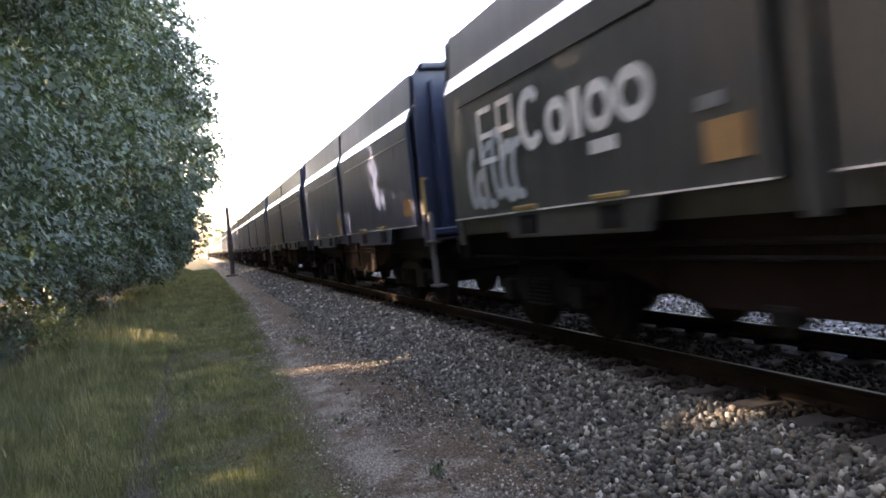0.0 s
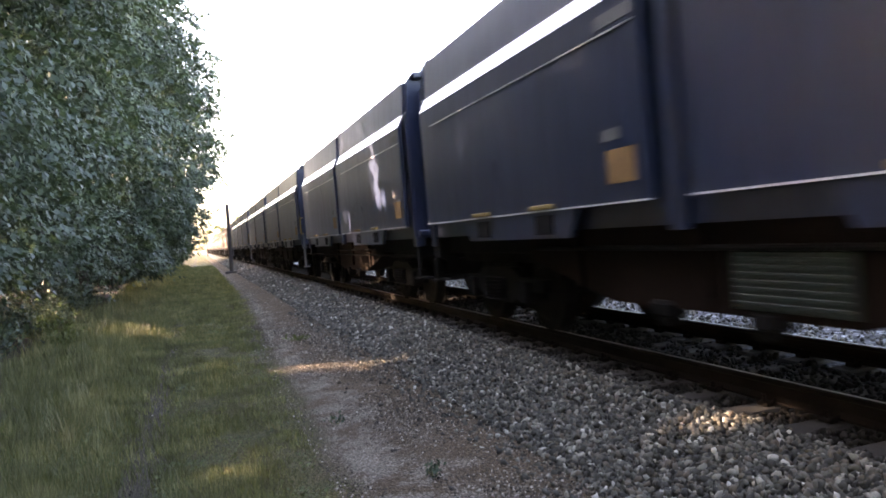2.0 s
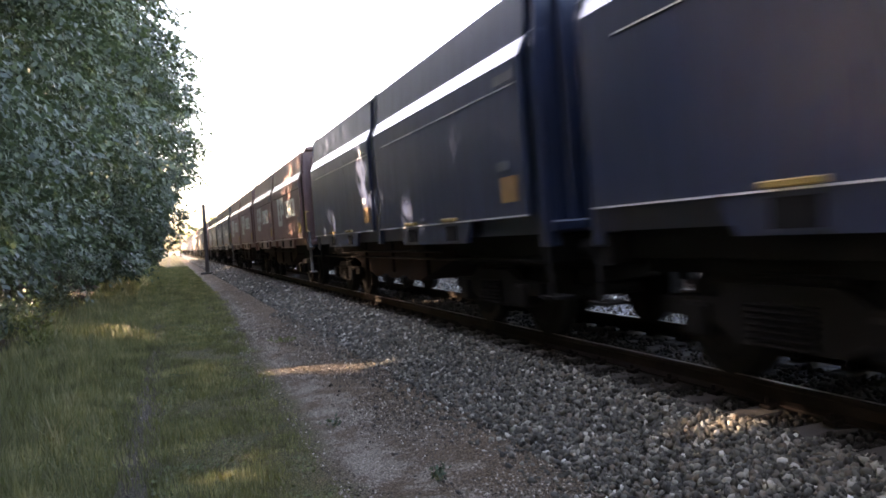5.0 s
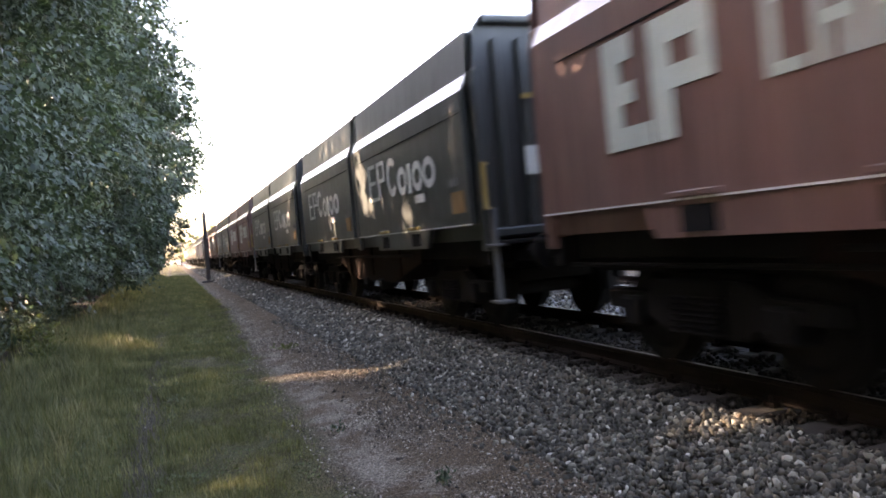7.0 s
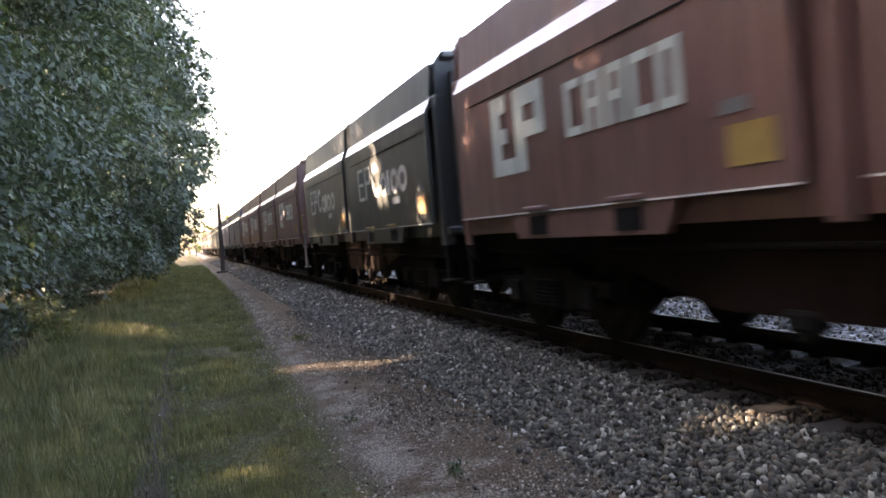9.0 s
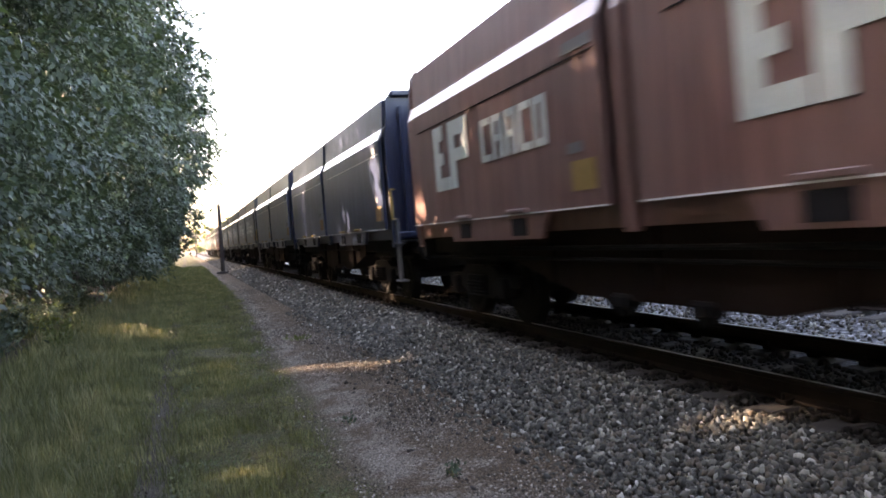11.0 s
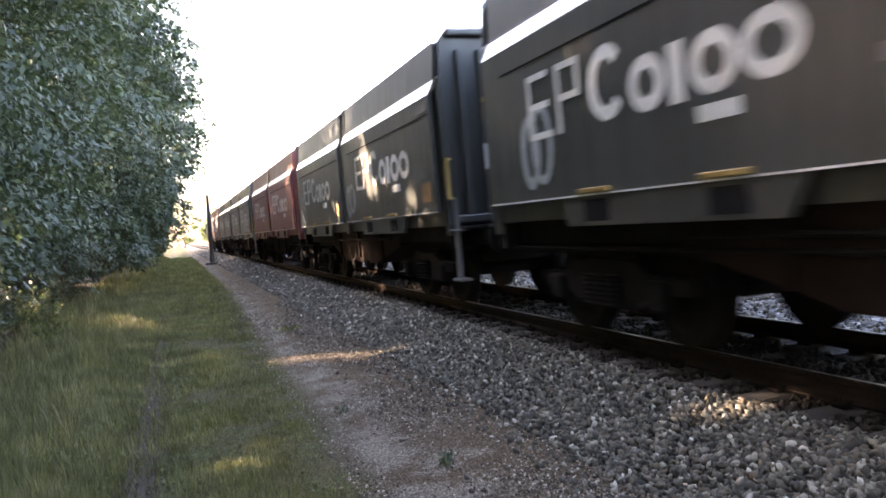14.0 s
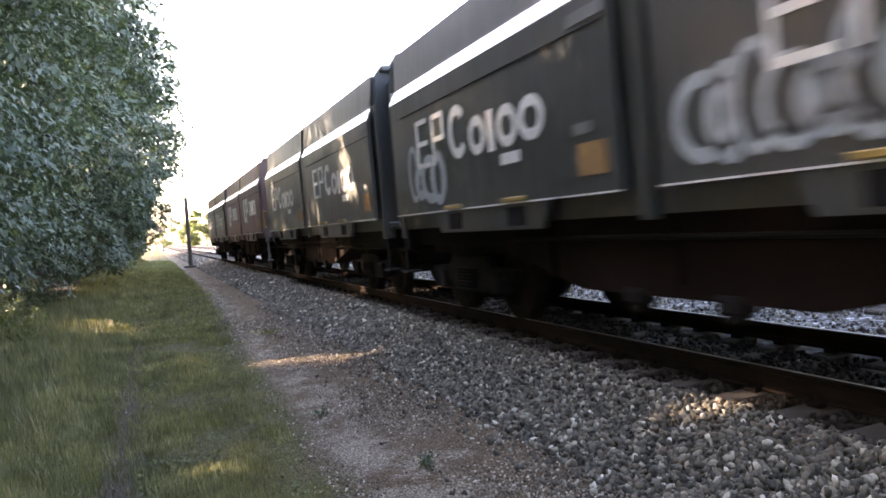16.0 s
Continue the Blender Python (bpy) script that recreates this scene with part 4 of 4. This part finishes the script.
def make_ground_cover():
    """Clover, plantain and other low leaves among the grass, in patches."""
    rng = np.random.default_rng(15)
    n = 150000
    y = 3.6 + 26 * rng.random(n) ** 1.9
    x = rng.uniform(-2.5, 1.5, n)
    patch = np.array([noise.noise((p * 1.3, q * 1.0, 21.0)) + 0.5 * noise.noise((p * 4.0, q * 4.0, 6.0)) for p, q in zip(x, y)])
    away = np.clip(np.abs(x + 0.43) / 0.2 - 0.6, 0, 1)
    rim = np.clip((1.0 + 0.55 * np.clip((y - 6) / 21, 0, 1) - x) / 0.2, 0, 1)
    keep = rng.random(n) < np.clip(0.28 + 1.5 * patch, 0, 1) * away * rim
    x, y, patch = x[keep], y[keep], patch[keep]
    n = len(x)
    lift = np.interp(x, [-2.5, -0.8, -0.2, 1.5], [0.10, 0.05, 0.03, 0.02])
    c = np.stack([x, y, -0.01 + lift * rng.random(n) * np.clip(0.6 + patch, 0.3, 1.4) + 0.10 * np.clip((-x - 1.6) / 2, 0, 1)], 1)
    a = rng.random(n) * 6.283
    axis = np.stack([np.cos(a), np.sin(a), rng.uniform(-0.1, 0.7, n)], 1)
    axis /= np.linalg.norm(axis, axis=1)[:, None]
    up = rng.normal(0, 0.35, (n, 3)) + np.array([0, 0, 1.0])
    up -= axis * (up * axis).sum(1)[:, None]
    up /= np.linalg.norm(up, axis=1)[:, None]
    ln = rng.uniform(0.014, 0.036, n) * (1 + y / 40)
    me = fill(bpy.data.meshes.new("low_plants"), *leaf_arrays(c, axis, up, ln, ln * 0.62))
    me.materials.append(COVER)
    tagged(new("low_plants", me), "low broad-leaved plants in patches among the grass", "ground cover", kind="stuff")


make_ground_cover()


def make_plant(name, seed, x, y, height, spread, count, size, material, label, category, upright=0.8):
    """A small plant: stems from one foot, with leaves along them."""
    rng = np.random.default_rng(seed)
    top = new(name)
    top.location = (x, y, 0)
    tagged(top, label, category)
    bm = bmesh.new()
    heads = []
    for _ in range(max(4, count // 12)):
        a, l = rng.uniform(0, 6.28), rng.uniform(0.3, 1.0)
        tip = Vector((spread * l * math.cos(a), spread * l * math.sin(a), height * rng.uniform(0.5, 1.0)))
        tube(bm, (0, 0, -0.03), tip, 0.004, 5, 0.002)
        heads.append(tip)
    part("stem", bm, BLADE, top)
    f = rng.random((count, 1))
    c = np.array([heads[i % len(heads)] for i in range(count)]) * (0.35 + 0.65 * f) + rng.normal(0, 0.02, (count, 3))
    c[:, 2] = np.maximum(c[:, 2], 0.01)
    axis = rng.normal(0, 0.6, (count, 3)) + np.array([0, 0, upright])
    axis /= np.linalg.norm(axis, axis=1)[:, None]
    up = rng.normal(0, 1, (count, 3))
    up -= axis * (up * axis).sum(1)[:, None]
    up /= np.linalg.norm(up, axis=1)[:, None]
    ln = size * rng.uniform(0.6, 1.3, count)
    me = fill(bpy.data.meshes.new("leaves"), *leaf_arrays(c, axis, up, ln, ln * 0.5))
    me.materials.append(material)
    part("leaves", me, None, top)


def make_tuft(seed, x, y, height, count, material, label):
    """Long arching grass blades from one root, in three joints each."""
    rng = np.random.default_rng(seed)
    v, sizes, idx = [], [], []
    for _ in range(count):
        a, lean, h = rng.uniform(0, 6.28), rng.uniform(0.1, 0.8), height * rng.uniform(0.5, 1.1)
        d = np.array([math.cos(a), math.sin(a), 0])
        p = np.array([-d[1], d[0], 0]) * 0.0035
        root = rng.normal(0, 0.05, 3) * np.array([1, 1, 0]) + np.array([0, 0, -0.02])
        pts = [root + d * lean * h * (t ** 1.8) + np.array([0, 0, h * (t - 0.25 * lean * t * t)]) for t in (0, 0.4, 0.75, 1.0)]
        k = len(v)
        v += [pts[0] - p, pts[0] + p, pts[1] - p, pts[1] + p, pts[2] - p * 0.7, pts[2] + p * 0.7, pts[3]]
        sizes += [4, 4, 3]
        idx += [k, k + 1, k + 3, k + 2, k + 2, k + 3, k + 5, k + 4, k + 4, k + 5, k + 6]
    me = fill(bpy.data.meshes.new("grass_tuft"), np.array(v), sizes, idx)
    me.materials.append(material)
    ob = tagged(new("grass_tuft", me), label, "grass", "tall tufts in the verge")
    ob.location = (x, y, 0)


make_plant("weed", 3, 1.72, 5.15, 0.09, 0.09, 60, 0.04, LEAF, "small dark green weed on the cinder path", "weed")
make_plant("weed", 4, 1.35, 7.2, 0.07, 0.08, 40, 0.04, LEAF, "small dark green weed on the cinder path", "weed")
make_plant("weed", 5, 1.8, 13.9, 0.08, 0.3, 90, 0.05, LEAF_FAR, "low yellow-green weed at the ballast foot", "weed")
make_plant("shrub", 6, -2.4, 15.8, 0.75, 0.5, 260, 0.07, LEAF_FAR, "small pale-leaved shrub under the trees", "shrub")
make_plant("shrub", 7, -2.9, 18.5, 0.9, 0.6, 260, 0.08, LEAF_FAR, "small pale-leaved shrub under the trees", "shrub")
for k in range(16):
    make_plant("shrub", 200 + k, -3.95 + 0.3 * math.sin(k * 2.3), 5.3 + 1.6 * k, 0.95 + 0.25 * math.sin(k * 1.7), 1.0, 1500, 0.10, LEAF, "dense dark green undergrowth beneath the tree row", "shrub", 0.3)
for k, (tx, ty, th) in enumerate([(-1.15, 8.0, 0.42), (-1.35, 8.6, 0.40), (-1.6, 7.6, 0.45), (-1.25, 10.2, 0.34), (-1.8, 9.5, 0.4), (-2.1, 11.5, 0.4), (-1.5, 12.5, 0.3), (-1.0, 6.6, 0.3), (0.3, 6.1, 0.12), (0.75, 7.4, 0.14), (-0.9, 30.0, 0.3), (-1.4, 25.0, 0.35)]):
    make_tuft(20 + k, tx, ty, th, 46, BLADE if k % 3 else STRAW, "tall arching grass tuft in the verge")


# ---------------------------------------------------------------- ballast stones
def stone_shape(rng):
    """A broken stone: a block with its corners knocked about, one or two of them cut back."""
    v = np.array([(x, y, z) for x in (-1, 1) for y in (-1, 1) for z in (-1, 1)], float)
    v += rng.uniform(-0.42, 0.42, v.shape)
    v[rng.integers(8)] *= rng.uniform(0.35, 0.7)
    v[rng.integers(8)] *= rng.uniform(0.5, 0.8)
    v *= np.array([0.95, rng.uniform(0.55, 0.85), rng.uniform(0.4, 0.7)])
    quads = [(0, 1, 3, 2), (4, 6, 7, 5), (0, 4, 5, 1), (2, 3, 7, 6), (0, 2, 6, 4), (1, 5, 7, 3)]
    f = np.array([t for a, b, c, d in quads for t in ((a, b, c), (a, c, d))])
    return v, f


def worn_stone(rng):
    """A crushed stone with its edges worn: twenty uneven faces, flattened on one or two sides."""
    bm = bmesh.new()
    bmesh.ops.create_icosphere(bm, subdivisions=1, radius=1.0)
    v = np.array([p.co[:] for p in bm.verts])
    f = np.array([[p.index for p in q.verts] for q in bm.faces])
    bm.free()
    v *= rng.uniform(0.72, 1.25, (len(v), 1))
    for _ in range(6):                         # broken flat faces
        d = rng.normal(0, 1, 3)
        d /= np.linalg.norm(d)
        over = np.maximum(v @ d - rng.uniform(0.34, 0.66), 0)
        v -= over[:, None] * d
    v *= np.array([1.15, rng.uniform(0.7, 0.95), rng.uniform(0.5, 0.78)])
    return v, f


def make_stones():
    rng = np.random.default_rng(9)
    shapes = [stone_shape(rng) for _ in range(28)]
    worn = [worn_stone(rng) for _ in range(28)]

    def spots(n, x0, x1, y0, y1, power):
        y = y0 + (y1 - y0) * rng.random(n) ** power
        return np.stack([rng.uniform(x0, x1, n), y], 1)

    gravel = [(spots(44000, 1.0, 2.65, 3.6, 18, 1.8), 0.0080), (spots(9000, 0.9, 2.7, 12, 40, 1.4), 0.012), (spots(260, -0.62, -0.24, 4, 16, 1.5), 0.008)]
    fields = [(spots(15500, 2.60, 3.90, 2.6, 12, 1.3), 0.034), (spots(10000, 2.62, 3.95, 12, 24, 1.1), 0.038), (spots(8000, 2.65, 4.2, 24, 48, 1.2), 0.042), (spots(7000, 2.68, 4.2, 47, 130, 1.3), 0.060), (spots(1100, 2.25, 2.7, 3.5, 20, 1.2), 0.020),
              (spots(5500, 6.0, 8.3, 4, 40, 1.3), 0.036)]
    # the stones with shade in their colour: under the train and on the far track
    stained_shaded = [(spots(4200, 3.82, 4.30, 2.6, 24, 1.4), 0.034), (spots(6500, 4.42, 5.75, 3, 30, 1.3), 0.034), (spots(2600, 8.5, 11, 4, 40, 1.3), 0.036)]
    litter = [(spots(900, 1.5, 2.7, 3.6, 16, 1.5), 0.008), (spots(50, 1.6, 2.5, 4.5, 14, 1.3), 0.02)]

    def on_sleeper(x, y):
        for track_x, phase in ((TRACK_X, 0.37), (TRACK2_X, 0.57)):
            if ((-1.18 if y < 5.2 else -0.92) < x - track_x < -0.45 or 0.45 < x - track_x < 1.3) and abs((y - phase + 0.3) % 0.6 - 0.3) < 0.13:
                return True
        return False

    def scatter(name, rows, material, label):
        verts, faces, off = [], [], 0
        for xy, size in rows:
            for x, y in xy:
                if on_sleeper(x, y):
                    continue
                if name == "path_gravel" and x > 0 and rng.random() > 0.55 + 1.3 * noise.noise((x * 1.1, y * 0.5, 5.0)) - 0.5 * (x - 1.7):
                    continue
                v, f = (worn if size > 0.03 and y < 12 else shapes)[rng.integers(28)]
                q = Euler((rng.uniform(0, 6.3), rng.uniform(0, 6.3), rng.uniform(0, 6.3))).to_matrix()
                r = size * rng.uniform(0.6, 1.5)
                z = (float(ballast_z(x)) + rng.uniform(-0.03, 0.012)) if x > 2.62 else rng.uniform(-0.3, 0.5) * size + (0.0 if x > 0 else -0.02)
                verts.append(v @ np.array(q) * r + np.array((x, y, z)))
                faces.append(f + off)
                off += len(v)
        v, f = np.concatenate(verts), np.concatenate(faces)
        me = fill(bpy.data.meshes.new(name), v, np.full(len(f), 3), f.ravel())
        me.materials.append(material)
        tagged(new(name, me), label, name.replace("_", " "), kind="stuff")

    scatter("ballast_stones", fields, STONE, "loose grey crushed stones of the track ballast")
    # stained stones that also carry painted shade
    scatter("oily_ballast_stones", stained_shaded, SHADED_STAINED, "crushed stones along the rails, coloured dark for stains and shade")
    scatter("path_gravel", gravel, GRAVEL, "fine brown gravel strewn over the cinder path")
    scatter("leaf_litter", litter, LITTER, "dark crumbs of leaf litter and cinder on the path")
    meshes = []
    for v, f in worn:
        me = fill(bpy.data.meshes.new("stone"), v, np.full(len(f), 3), f.ravel())
        me.materials.append(STONE)
        meshes.append(me)
    for i in range(300):
        x, y = rng.uniform(2.66, 3.8), 3.6 + 5.0 * rng.random()
        ob = new("stone", meshes[i % 28])
        r = 0.034 * rng.uniform(0.8, 1.5)
        ob.matrix_basis = Matrix.LocRotScale((x, y, float(ballast_z(x)) + 0.008), Euler((rng.uniform(0, 6.3), rng.uniform(0, 6.3), rng.uniform(0, 6.3))), (r, r, r))
        ob.parent = BED


make_stones()


# ---------------------------------------------------------------- what moves
# seconds and metres that the train has come since the start
WAY = [(0, -0.26), (0.5, 10.16), (1, 19.92), (1.5, 31.06), (2, 41.49), (2.5, 51.93), (3, 62.32), (3.5, 72.71), (4, 83.14), (6.5, 134.11), (7, 145.08), (7.5, 154.63), (8, 164.92), (8.5, 175.13), (9, 185.30), (11.5, 235.50), (12, 246.26), (12.5, 256.38), (13, 266.53), (13.5, 276.61), (14, 286.08), (14.5, 296.09), (15, 306.20), (15.5, 316.21), (16, 326.25)]
WAY_T, WAY_S = np.array(WAY).T
EVEN = np.polyfit(WAY_T, WAY_S, 3)


def travelled(t):
    """Metres come at t: an even run, with the small offsets of the rows above."""
    return float(np.polyval(EVEN, t) + np.interp(t, WAY_T, WAY_S - np.polyval(EVEN, WAY_T)))


def motions():
    steps = sorted({*WAY_T.tolist(), 4.5, 5.0, 5.5, 6.0, 9.5, 10.0, 10.5, 11.0})
    for top, wheels, y, turned in TRAIN:
        walk(top, [(t, pose(TRACK_X, y - travelled(t), RAIL_Z, 0, 0, turned)) for t in steps])
    # one turning action for each axle place and running direction, shared by the wagons
    turn = lambda t: math.degrees(float(np.polyval(EVEN, t)) / 0.475)
    for turned in (0, 180):
        same = [wheels for _, wheels, _, way in TRAIN if way == turned]
        sign = -1 if turned else 1
        for i in range(4):
            first = same[0][i]
            at = first.location.copy()
            walk(first, [(k / 30, pose(at.x, at.y, at.z, sign * turn(k / 30) % 360)) for k in range(481)])
            keys = first.animation_data
            for wheels in same[1:]:
                wheels[i].rotation_mode = "QUATERNION"
                wheels[i].animation_data_create()
                wheels[i].animation_data.action = keys.action
                wheels[i].animation_data.action_slot = keys.action_slot


motions()
